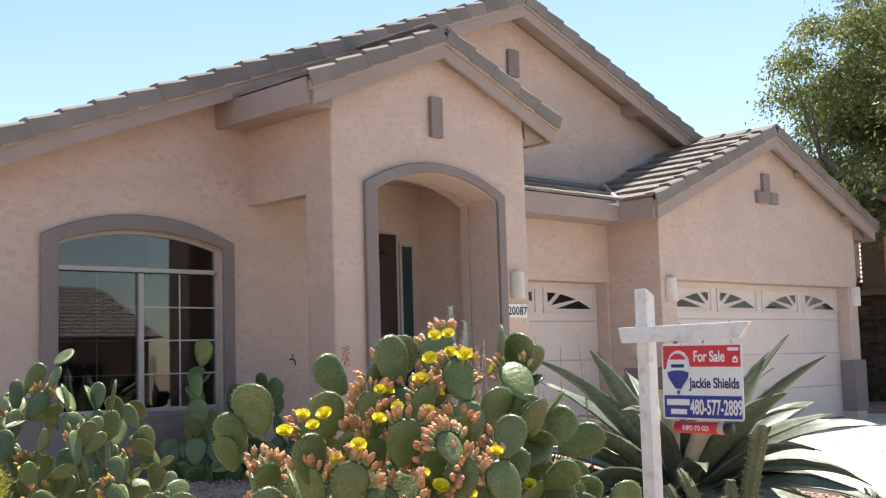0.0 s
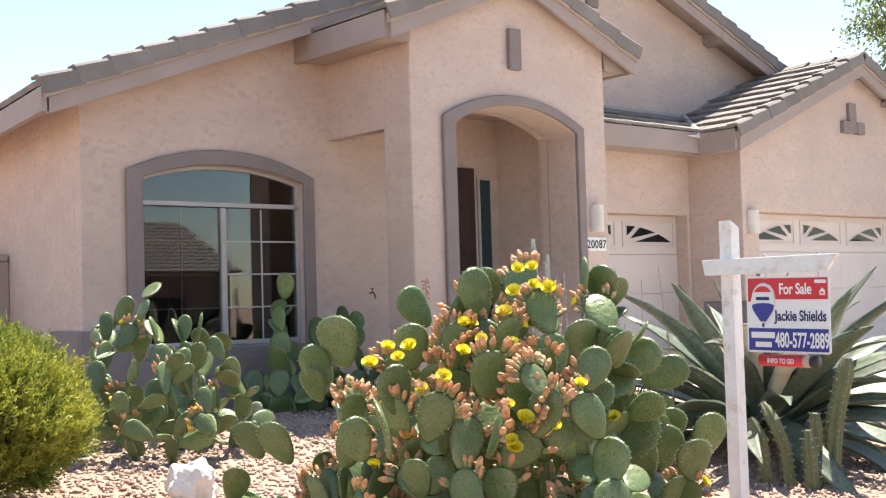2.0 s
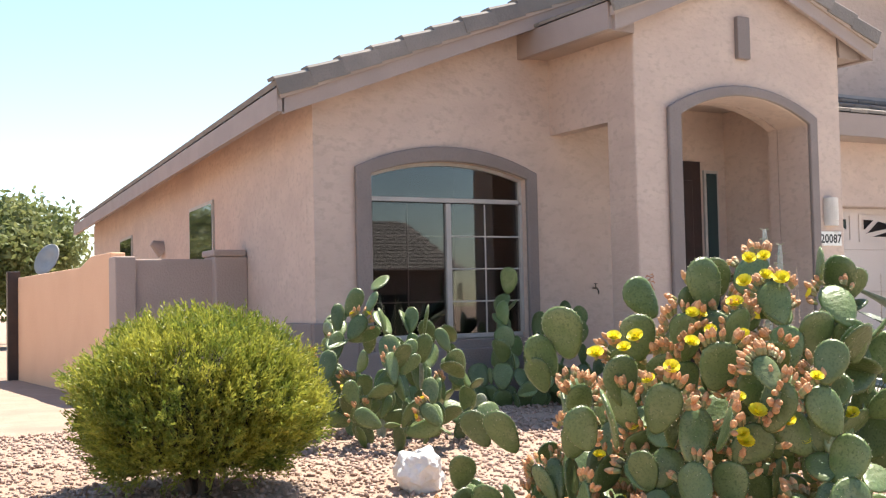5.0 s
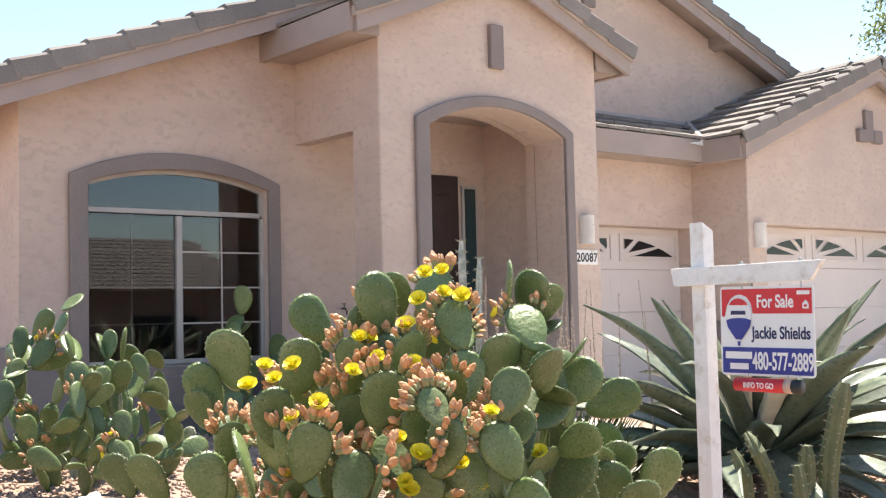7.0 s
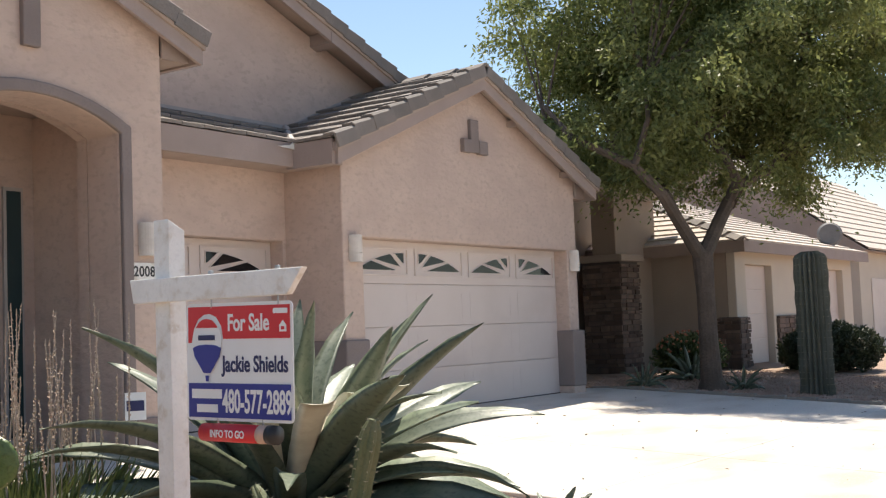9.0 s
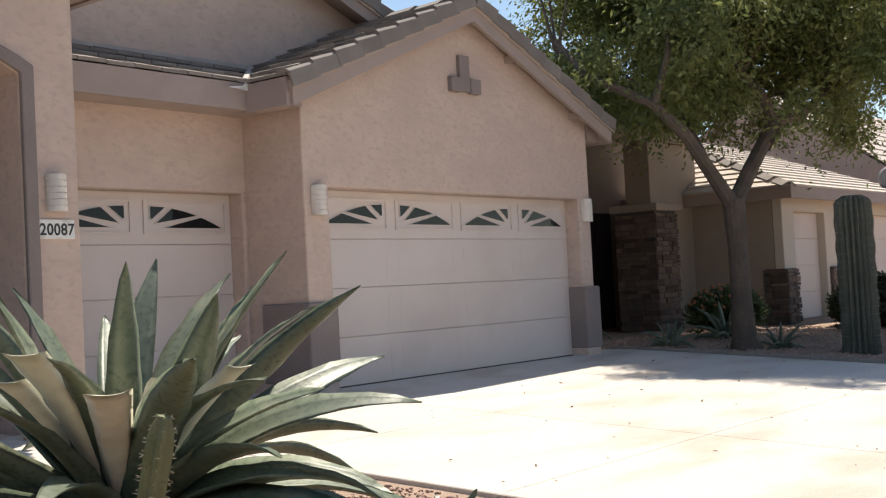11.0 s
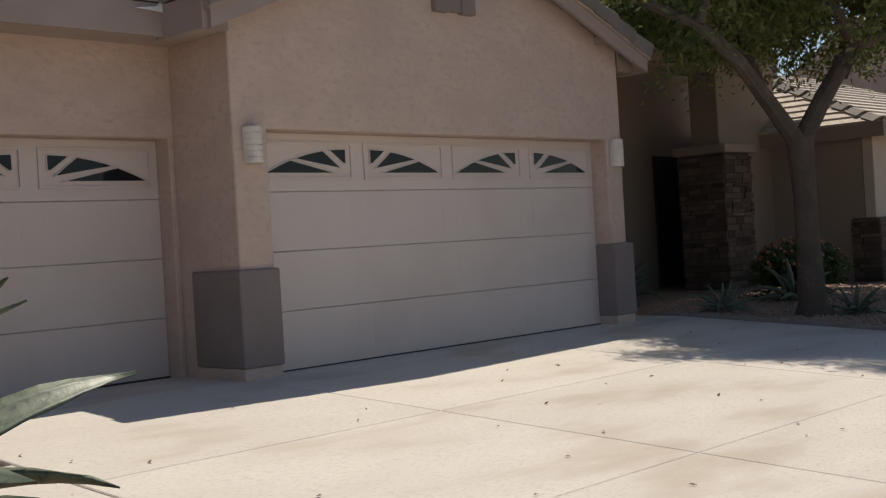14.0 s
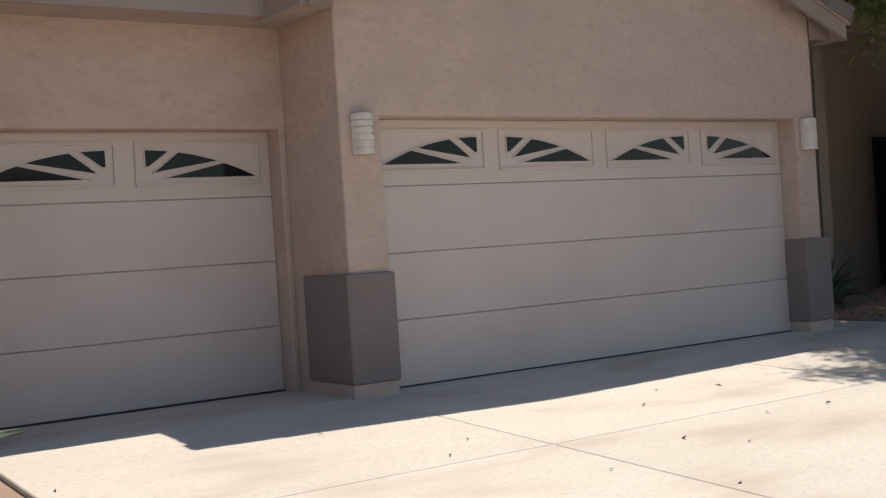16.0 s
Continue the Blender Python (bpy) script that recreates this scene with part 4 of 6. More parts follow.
def prickly_pear(label, x, y, inside, count, size, seed, buds=0.0, flowers=0.12, slim=1.0, facing=232, spread=42, reach=None, bare=lambda p: False, fixed=(), blooms=()):
    """Grows a clump pad by pad: each new pad stands on the rim of the nearest pad below a random spot inside the clump's outline."""
    r = random.Random(seed)
    base = Vector((x, y, ground_z(y) - 0.06))
    top = thing("prickly_pear", label, "cactus", at=base)
    made = []
    R, H = reach
    def stand(at, to, span=None, shy=False):
        d = (to - at).normalized()
        yaw = radians(facing + r.gauss(0, spread))
        nrm = Vector((math.cos(yaw), math.sin(yaw), r.gauss(0, 0.22)))
        nrm = (nrm - d * nrm.dot(d)).normalized()
        s = span or size * r.uniform(0.78, 1.15)
        xax = nrm.cross(d) * -1
        m = Matrix((xax, nrm, d)).transposed().to_4x4()
        m.translation = at - d * 0.03 * s
        young = span is None and r.random() < 0.07
        me = PADS_OLD[r.randrange(2)] if r.random() < 0.02 else PADS[r.randrange(6)]
        sx = s * (0.55 if young else r.uniform(0.88, 1.08)) * slim
        ob = put("pad", me, top, m @ Matrix.Diagonal((sx, s, s * (0.85 if young else 1), 1)))
        made.append([at, d, nrm, s, ob, 2 if shy else 0, xax])
    for k in range(12):
        a = math.tau * k / 12 + r.uniform(-0.2, 0.2)
        k = (0.16, 0.34, 0.55)[k % 3]
        q = Vector((math.cos(a) * R * k, math.sin(a) * R * k, 0))
        stand(q, q + Vector((math.cos(a) * 0.5, math.sin(a) * 0.5, 0.9)))
    tries = 0
    while len(made) < count and tries < count * 150:
        tries += 1
        p = Vector((r.uniform(-R, R), r.uniform(-R, R), r.uniform(0.0, H)))
        if not inside(p):
            continue
        best = None
        for e in made:
            tip = e[0] + e[1] * e[3] * 0.93
            gap = (p - tip).length
            if e[5] < 4 and gap < size * 3.2 and p.z > tip.z - size * 0.6 and (best is None or gap < best[0]):
                best = (gap, e, tip)
        if not best or best[0] < size * 0.35:
            continue
        e = best[1]
        side = max(-0.32, min(0.32, (p - best[2]).dot(e[6]) * 0.9)) * e[3]
        at = e[0] + e[1] * e[3] * (0.97 - 1.2 * (side / e[3]) ** 2) + e[6] * side
        to = p + Vector((0, 0, size * 0.55)) + e[1] * size * 0.2
        tip = at + (to - at).normalized() * size
        if not inside(tip) or any((tip - (o[0] + o[1] * o[3])).length < size * 0.24 for o in made):
            continue
        e[5] += 1
        stand(at, to)
    for pads, shy in fixed:
        for foot, tip in pads:
            stand(Vector(foot), Vector(tip), (Vector(tip) - Vector(foot)).length * 1.08, shy)
    for p in blooms:
        out = Vector((-0.55 + r.uniform(-0.3, 0.3), -0.6 + r.uniform(-0.3, 0.3), 0.75))
        m = out.to_track_quat("Z", "Y").to_matrix().to_4x4()
        m.translation = Vector(p) - out.normalized() * 0.05
        put("flower", FLOWER, top, m @ Matrix.Scale(r.uniform(0.68, 0.95), 4))
    for at, d, nrm, s, ob, kids, xax in made:
        tip = at + d * s
        if kids > 1 or r.random() > buds or tip.z < H * 0.12 or (bare(tip) and r.random() < 0.85):
            continue
        for k in range(r.randint(9, 17)):
            a = r.uniform(-1.35, 1.35)
            z = 0.5 + 0.5 * math.cos(a)
            px = 0.42 * math.sin(a) * (0.62 + 0.52 * z)
            out = Vector((math.sin(a) * 0.9 + r.uniform(-0.25, 0.25), r.uniform(-0.45, 0.45), math.cos(a) + 0.25)).normalized()
            q = out.to_track_quat("Z", "Y").to_matrix().to_4x4()
            q.translation = Vector((px, 0, z))
            b = r.random() < flowers
            q = q @ Matrix.Scale((0.75 if b else r.uniform(0.75, 1.15)) / s, 4)
            put("flower" if b else "bud", FLOWER if b else BUD, ob, q)
    return top


def dome(R, H, k=1.5, sx=1.0, sy=1.0):
    return lambda p: (lambda q: q < 1 and p.z < H * (1 - 0.88 * q ** k))(math.hypot(p.x / (R * sx), p.y / (R * sy)))


def lopsided(p):
    """High and steep on its driveway side, sloping away on the other."""
    u, v = 0.65 * p.x - 0.76 * p.y, 0.76 * p.x + 0.65 * p.y
    q = math.hypot(u / (1.08 if u > 0 else 1.40), v / 0.95)
    return q < 1 and p.z < 1.66 * (1 - 0.85 * q ** (3.2 if u > 0 else 2.1))


# the pads and flowers that stand out of the large clump: foot and tip from its base
BARE_PADS = [
    ((0.24, -0.25, 1.39), (0.23, -0.31, 1.61)),
    ((0.34, -0.27, 1.36), (0.33, -0.34, 1.57)),
    ((0.40, -0.27, 1.35), (0.43, -0.36, 1.51)),
    ((0.32, -0.23, 1.27), (0.43, -0.38, 1.36)),
    ((0.45, -0.35, 1.14), (0.51, -0.46, 1.28)),
    ((0.27, -0.44, 1.07), (0.21, -0.46, 1.27)),
    ((0.48, -0.29, 1.01), (0.58, -0.44, 1.17)),
    ((0.82, -0.14, 0.95), (0.97, -0.32, 1.04)),
    ((0.36, -0.38, 0.61), (0.44, -0.52, 0.84)),
    ((0.80, -0.50, 0.56), (0.84, -0.60, 0.80)),
    ((0.78, -0.29, 0.63), (0.80, -0.38, 0.82)),
    ((0.07, -0.35, 1.09), (0.08, -0.42, 1.31)),
    ((0.21, -0.31, 1.19), (0.22, -0.39, 1.34)),
    ((0.83, -0.15, 0.75), (0.88, -0.26, 0.87)),
]
CREST_PADS = [
    ((-0.19, 0.01, 1.32), (-0.27, 0.01, 1.57)),
    ((-0.06, 0.09, 1.40), (-0.12, 0.07, 1.58)),
    ((-0.24, 0.38, 1.30), (-0.37, 0.42, 1.48)),
    ((-0.46, 0.25, 1.09), (-0.49, 0.21, 1.31)),
    ((-0.42, -0.23, 0.97), (-0.41, -0.31, 1.18)),
    ((-0.37, -0.51, 0.80), (-0.34, -0.60, 1.01)),
    ((-0.78, -0.24, 0.80), (-0.76, -0.33, 1.01)),
    ((-0.23, -0.17, 1.12), (-0.24, -0.22, 1.33)),
    ((-0.32, 0.05, 1.10), (-0.36, 0.02, 1.31)),
    ((-0.62, -0.47, 0.73), (-0.60, -0.55, 0.91)),
]
LOW_PADS = [
    ((-0.37, 0.94, 1.08), (-0.45, 0.94, 1.35)),
    ((-0.43, 1.01, 0.99), (-0.56, 1.04, 1.19)),
    ((-0.47, 1.04, 0.90), (-0.55, 1.04, 1.08)),
    ((-0.92, -0.17, 0.74), (-1.00, -0.18, 0.99)),
    ((-1.06, -0.15, 0.74), (-1.14, -0.15, 0.92)),
    ((-0.65, 0.13, 0.89), (-0.70, 0.10, 1.12)),
    ((-0.74, 0.94, 0.60), (-0.87, 0.97, 0.81)),
    ((-0.83, 1.07, 0.63), (-0.94, 1.10, 0.81)),
]
FLOWERS = [
    (-0.17, -0.23, 1.58), (-0.12, -0.27, 1.59), (-0.22, -0.24, 1.47), (-0.11, -0.28, 1.50), (-0.05, -0.31, 1.48), (-0.28, -0.24, 1.37), (-0.37, -0.05, 1.33), (-0.38, -0.18, 1.25), (-0.49, -0.18, 1.20), (-0.28, -0.29, 1.22), (-0.72, 0.10, 1.23), (-0.73, 0.02, 1.18), (-0.59, 0.11, 1.22), (-0.69, 0.29, 1.14), (-0.77, -0.36, 1.10), (-0.20, -0.65, 1.05), (-0.53, -0.51, 0.97), (-0.45, -0.54, 0.90), (-0.25, -0.52, 0.85), (-0.47, -0.46, 0.80), (-0.43, -0.44, 0.76), (-0.13, -0.50, 0.76), (0.18, -0.49, 0.85),
]
prickly_pear("large prickly pear with orange buds and yellow flowers", -9.5, -5.1, lambda p: lopsided(p * 1.06), 260, 0.235, 3, 0.97, 0.015, spread=36, reach=(1.42, 1.70), bare=lambda p: 0.65 * p.x - 0.76 * p.y > 0.42, fixed=((BARE_PADS, True), (CREST_PADS[:4], True), (CREST_PADS[4:], False), (LOW_PADS, True)), blooms=FLOWERS)
prickly_pear("prickly pear clump in front of the window", -9.25, -0.75, dome(1.0, 1.42, 1.8), 150, 0.255, 5, 0.06, 0.12, slim=0.74, reach=(1.0, 1.36))
prickly_pear("tall prickly pear against the window wall", -7.05, 0.75, dome(0.55, 1.80, 1.2), 40, 0.26, 8, 0.0, reach=(0.5, 1.75))
prickly_pear("dark prickly pear beside the porch opening", -6.35, 0.85, dome(0.6, 1.42, 1.5), 40, 0.27, 11, 0.0, reach=(0.5, 1.3))
prickly_pear("low prickly pear in front of the large one", -10.15, -3.9, dome(0.55, 0.75, 1.6), 26, 0.23, 14, 0.1, 0.2, reach=(0.55, 0.75))

# ---- round bush ----
def leafy_ball(name, label, category, cx, cy, rx, ry, rz, cz, shoots, mat, leaf=0.03, per=7, seed=1, bottom=-0.75, shoot=0.10, loose=0.012, splay=0.65, slim=0.24):
    g = np.random.default_rng(seed)
    top = thing(name, label, category, at=(cx, cy, ground_z(cy)))
    d = unit(g.normal(size=(shoots, 3)))
    d = d[d[:, 2] > bottom]
    lump = np.array([noise.noise(Vector(v * 2.2) + Vector((seed, 0, 0))) * 0.13 + noise.noise(Vector(v * 6.0)) * 0.13 + noise.noise(Vector(v * 15.0)) * 0.08 for v in d])
    rad = (1 + lump) * (1 - 0.20 * g.random(len(d)) ** 1.5)
    base = d * rad[:, None] * np.array([rx, ry, rz]) + np.array([0, 0, cz])
    grow = unit(d * 0.8 + np.array([0, 0, 0.75]) + g.normal(size=d.shape) * 0.28)
    cs, al, ac = [], [], []
    for k in range(per):
        t = (k + 0.5) / per
        c = base + grow * (shoot * t) + g.normal(size=d.shape) * loose
        a = unit(grow * 0.9 + g.normal(size=d.shape) * splay)
        s = unit(np.cross(a, g.normal(size=d.shape)))
        size = leaf * (0.7 + 0.6 * g.random((len(d), 1)))
        cs.append(c), al.append(a * size * 0.62), ac.append(s * size * slim)
    me = cards("leaves", np.concatenate(cs), np.concatenate(al), np.concatenate(ac), mat, 0.3)
    tagged(put("leaves", me, top), kind="stuff")
    # a solid dark core stands in for the shade between the leaves
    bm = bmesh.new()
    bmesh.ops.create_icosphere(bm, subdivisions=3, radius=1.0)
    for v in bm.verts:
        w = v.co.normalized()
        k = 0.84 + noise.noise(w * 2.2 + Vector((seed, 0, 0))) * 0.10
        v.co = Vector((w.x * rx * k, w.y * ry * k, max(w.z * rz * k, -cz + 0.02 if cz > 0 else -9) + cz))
    tagged(part("twig_core", bm, INNER_SHADE, top), kind="stuff")
    stem = bmesh.new()
    for k in range(4):
        tube(stem, [(0.05 * math.cos(k * 1.6), 0.05 * math.sin(k * 1.6), -0.05), (0.2 * math.cos(k * 1.6), 0.2 * math.sin(k * 1.6), cz)], [0.03, 0.02], 6)
    part("stem", stem, BARK, top)
    return top


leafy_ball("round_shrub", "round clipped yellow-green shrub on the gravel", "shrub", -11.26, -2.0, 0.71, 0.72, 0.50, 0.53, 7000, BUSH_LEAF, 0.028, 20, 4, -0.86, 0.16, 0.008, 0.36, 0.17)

# ---- agave, column cactus, aloe ----
def agave_leaf(length, width, lift, droop, twist, seed, blunt=False):
    """One thick channelled leaf along +x, rising by lift and drooping towards its tip (radians)."""
    r = random.Random(seed)
    n = 14
    p, ang = Vector((0.06, 0, 0.05)), lift
    rows, step = [], length / n
    for i in range(n + 1):
        t = i / n
        w = width * (0.55 + 0.75 * t - 0.3 * t * t) * (1 - t ** 2.6) + 0.004
        if blunt:
            w = width * (0.62 + 0.5 * t)
        cup = w * (0.26 - 0.10 * t)
        th = 0.038 * (1 - t) ** 0.7 + 0.004
        up = Vector((-math.sin(ang), 0, math.cos(ang)))
        wave = 0.006 * math.sin(i * 2.1 + seed)
        row = [p + Vector((0, -w, 0)) + up * (cup + wave), p + Vector((0, -w * 0.5, 0)) + up * cup * 0.25, p.copy(), p + Vector((0, w * 0.5, 0)) + up * cup * 0.25, p + Vector((0, w, 0)) + up * (cup - wave), p + Vector((0, w * 0.5, 0)) + up * (cup * 0.25 - th), p - up * th, p + Vector((0, -w * 0.5, 0)) + up * (cup * 0.25 - th)]
        rows.append(row)
        ang -= droop / n * (0.35 + 1.3 * t)
        p = p + Vector((math.cos(ang), 0, math.sin(ang))) * step + Vector((0, twist * step * t, 0))
    verts = [v for row in rows for v in row]
    faces = []
    for i in range(n):
        for k in range(8):
            faces.append((i * 8 + k, i * 8 + (k + 1) % 8, (i + 1) * 8 + (k + 1) % 8, (i + 1) * 8 + k))
    faces += [tuple(range(8)), tuple(range(n * 8 + 7, n * 8 - 1, -1))]
    return verts, faces


def agave(label, x, y, count, length, width, seed, group="", pale=0.0, lifts=(1.35, 0.05), rise=0.0):
    r = random.Random(seed)
    top = thing("agave", label, "agave", group, at=(x, y, ground_z(y) - 0.03 + rise))
    for i in range(count):
        t = (i / max(1, count - 1)) ** 0.7
        yaw = i * 137.5 + r.uniform(-12, 12)
        lift = lifts[0] + (lifts[1] - lifts[0]) * t + r.uniform(-0.08, 0.08)
        v, f = agave_leaf(length * r.uniform(0.85, 1.06) * (0.74 + 0.26 * t), width * r.uniform(0.85, 1.1), lift, 0.15 + 1.35 * t * r.uniform(0.55, 1.35), r.uniform(-0.28, 0.28), seed * 100 + i)
        put("leaf", fresh("leaf", v, f, AGAVE, True), top, pose(0, 0, 0.10 * (1 - t), 0, 0, yaw) @ pose(0, 0, 0, r.choice((-1, 1)) * r.uniform(4, 34), 0, 0))
    for i in range(int(pale)):
        yaw = r.uniform(0, 360)
        v, f = agave_leaf(length * r.uniform(0.52, 0.66), width * 0.62, r.uniform(0.55, 1.0), 0.4, 0.0, seed * 100 + 70 + i, True)
        put("cut_leaf", fresh("cut_leaf", v, f, AGAVE_PALE, True), top, pose(0, 0, 0.1, 0, 0, (212, 250, 232, 196, 275, 225)[i % 6]), "bleached cut-off agave leaf")
    return top


agave("large grey-green agave with wide arching leaves", -5.4, -3.7, 58, 1.90, 0.145, 4, "", 5, (1.42, 0.12), 0.10)
agave("small young agave at the driveway edge", -4.45, -4.95, 14, 0.34, 0.035, 6, "small agaves", 0, (1.4, 0.5))


def ribbed_stem(points, radius, ribs, mat, parent, spines=True, name="stem"):
    """A ribbed cactus stem with a rounded tip and pale spine cushions down the ribs."""
    pts = [Vector(p) for p in points]
    fine = []
    for a, b in zip(pts, pts[1:]):
        k = max(2, int((b - a).length / 0.05))
        fine += [a.lerp(b, i / k) for i in range(k)]
    fine.append(pts[-1])
    n, verts, faces, dots = ribs * 4, [], [], []
    total = len(fine)
    for i, p in enumerate(fine):
        d = (fine[min(i + 1, total - 1)] - fine[max(i - 1, 0)]).normalized()
        s = d.cross(Vector((0.1, 0.99, 0.0))).normalized()
        t = d.cross(s)
        end = min(1.0, ((total - i - 0.6) / 3.2)) if total - i < 4 else 1.0
        rr = radius * math.sqrt(max(0.02, 1 - (1 - end) ** 2)) * (1 + 0.03 * math.sin(i * 0.9))
        for k in range(n):
            a = math.tau * k / n
            f = rr * (1.0 if k % 4 == 0 else 0.90 if k % 2 else 0.76)
            verts.append(p + f * (math.cos(a) * s + math.sin(a) * t))
            if k % 4 == 0 and i % (1 if radius < 0.1 else 2) == 0:
                dots.append((verts[-1], (math.cos(a) * s + math.sin(a) * t)))
    for i in range(total - 1):
        for k in range(n):
            faces.append((i * n + k, i * n + (k + 1) % n, (i + 1) * n + (k + 1) % n, (i + 1) * n + k))
    faces += [tuple(range(n))[::-1], tuple(range((total - 1) * n, total * n))]
    slots = [0] * len(faces)
    if spines:
        for p, out in dots:
            for j in range(3):
                q = len(verts)
                tip = p + out * 0.016 + Vector((random.uniform(-1, 1), random.uniform(-1, 1), random.uniform(-1, 1))) * 0.012
                w = Vector((0, 0, 0.003))
                verts += [p - w, p + w, tip]
                faces.append((q, q + 1, q + 2))
                slots.append(1)
    me = fresh(name, verts, faces, mat)
    me.materials.append(SPINE)
    me.polygons.foreach_set("material_index", slots)
    return put(name, me, parent)


col = thing("column_cactus", "clump of ribbed green column cactus stems with pale spines", "cactus", at=(-6.1, -4.72, ground_z(-4.72) - 0.05))
for pts, rad in ((((0, -0.02, 0), (0.02, -0.06, 0.45), (0.06, -0.16, 0.90)), 0.062), (((-0.10, 0.02, 0), (-0.12, 0.02, 0.3), (-0.13, 0.0, 0.52)), 0.055), (((-0.32, 0.10, 0), (-0.34, 0.12, 0.3), (-0.40, 0.16, 0.48), (-0.38, 0.26, 0.60)), 0.045), (((-0.28, -0.05, 0), (-0.30, -0.06, 0.25), (-0.31, -0.05, 0.42)), 0.05), (((-0.42, 0.22, 0), (-0.46, 0.22, 0.35), (-0.47, 0.30, 0.5)), 0.042)):
    ribbed_stem(pts, rad, 6, COLUMN, col)

frost = thing("column_cactus", "thin column cactus stems with frosty white spines", "cactus", at=(-9.01, -4.77, ground_z(-4.77) - 0.05))
for pts, rad in ((((0, 0, 0), (0.02, 0.0, 0.8), (0.0, 0.0, 1.72)), 0.02), (((0.07, -0.03, 0), (0.08, 0.0, 0.8), (0.11, 0.0, 1.64)), 0.017), (((-0.07, 0.04, 0), (-0.09, 0.02, 0.8), (-0.09, 0.0, 1.60)), 0.017)):
    ribbed_stem(pts, rad, 6, FROST, frost)

aloe = thing("aloe_clump", "narrow-leaved green clump with dry flower stalks", "plant", at=(-6.5, -2.5, ground_z(-2.5) - 0.03))
g = np.random.default_rng(21)
n = 620
ctr = np.column_stack([g.normal(0, 0.34, n), g.normal(0, 0.34, n), np.zeros(n)])
lean = unit(np.column_stack([ctr[:, 0] * 1.3 + g.normal(0, 0.25, n), ctr[:, 1] * 1.3 + g.normal(0, 0.25, n), 0.75 + 0.3 * g.random(n)]))
ln = 0.20 + 0.12 * g.random((n, 1))
tagged(put("leaves", cards("leaves", ctr + lean * ln + np.array([0, 0, 0.02]), lean * ln, unit(np.cross(lean, g.normal(size=(n, 3)))) * 0.012, GRASS_LEAF, 0.5), aloe), kind="stuff")
for i in range(58):
    x, y = g.normal(0, 0.38), g.normal(0, 0.34)
    h = 0.75 + 0.75 * g.random()
    bm = bmesh.new()
    lx, ly = g.normal(0, 0.07), g.normal(0, 0.07)
    pts = [(x, y, 0), (x + lx * 0.4, y + ly * 0.4, h * 0.5), (x + lx, y + ly, h)]
    tube(bm, pts, [0.006, 0.005, 0.002], 5)
    for k in range(34):
        t = 0.55 + 0.45 * k / 34
        p = Vector(pts[1]).lerp(Vector(pts[2]), (t - 0.5) * 2)
        a = k * 2.4
        s = 0.012 * (1.25 - t)+0.005
        q = [bm.verts.new(p + Vector(v) * s) for v in ((math.cos(a), math.sin(a), 0.6), (math.cos(a + 1.2), math.sin(a + 1.2), -0.4), (math.cos(a - 1.2), math.sin(a - 1.2), -0.4))]
        bm.faces.new(q)
    part("flower_stalk", bm, STALK, aloe)

# ---- white rock, gravel, fallen leaves ----
bm = bmesh.new()
bmesh.ops.create_icosphere(bm, subdivisions=4, radius=1.0)
for v in bm.verts:
    w = v.co.normalized()
    k = 1 + 0.35 * noise.noise(w * 1.6) + 0.14 * noise.noise(w * 4.0) + 0.05 * noise.noise(w * 11.0)
    v.co = Vector((w.x * 0.17 * k, w.y * 0.15 * k, w.z * 0.155 * k))
put("rock", from_bm("rock", bm, ROCK, False), None, pose(-10.0, -2.65, ground_z(-2.65) + 0.10, 10, 25, 40), "rough white quartz rock lying on the gravel", category="rock")


def pebbles(name, x0, x1, y0, y1, count, lo, hi, seed, label, keep=lambda x, y: True):
    g = np.random.default_rng(seed)
    x, y = g.uniform(x0, x1, count), g.uniform(y0, y1, count)
    ok = np.array([keep(a, b) for a, b in zip(x, y)])
    x, y = x[ok], y[ok]
    n = len(x)
    z = np.array([yard(a, b) for a, b in zip(x, y)])
    r = g.uniform(lo, hi, (n, 1, 1)) * (0.7 + 0.6 * g.random((n, 1, 3)))
    octa = np.array([(1, 0, 0), (0, 1, 0), (-1, 0, 0), (0, -1, 0), (0, 0, 0.75), (0, 0, -0.6)], float)[None] + g.normal(0, 0.22, (n, 6, 3))
    v = octa * r
    a = g.uniform(0, math.tau, n)[:, None]
    v = np.stack([v[..., 0] * np.cos(a) - v[..., 1] * np.sin(a), v[..., 0] * np.sin(a) + v[..., 1] * np.cos(a), v[..., 2]], -1)
    v += np.column_stack([x, y, z + 0.006])[:, None]
    f = np.array([(0, 1, 4), (1, 2, 4), (2, 3, 4), (3, 0, 4), (1, 0, 5), (2, 1, 5), (3, 2, 5), (0, 3, 5)])[None] + 6 * np.arange(n)[:, None, None]
    f = f.reshape(-1, 3).astype(np.int32)
    me = bpy.data.meshes.new(name)
    me.vertices.add(6 * n)
    me.vertices.foreach_set("co", v.ravel())
    me.loops.add(f.size)
    me.loops.foreach_set("vertex_index", f.ravel())
    me.polygons.add(len(f))
    me.polygons.foreach_set("loop_start", np.arange(0, f.size, 3, dtype=np.int32))
    me.materials.append(PEBBLE)
    me.update()
    return put(name, me, None, None, label, category="gravel", kind="stuff")


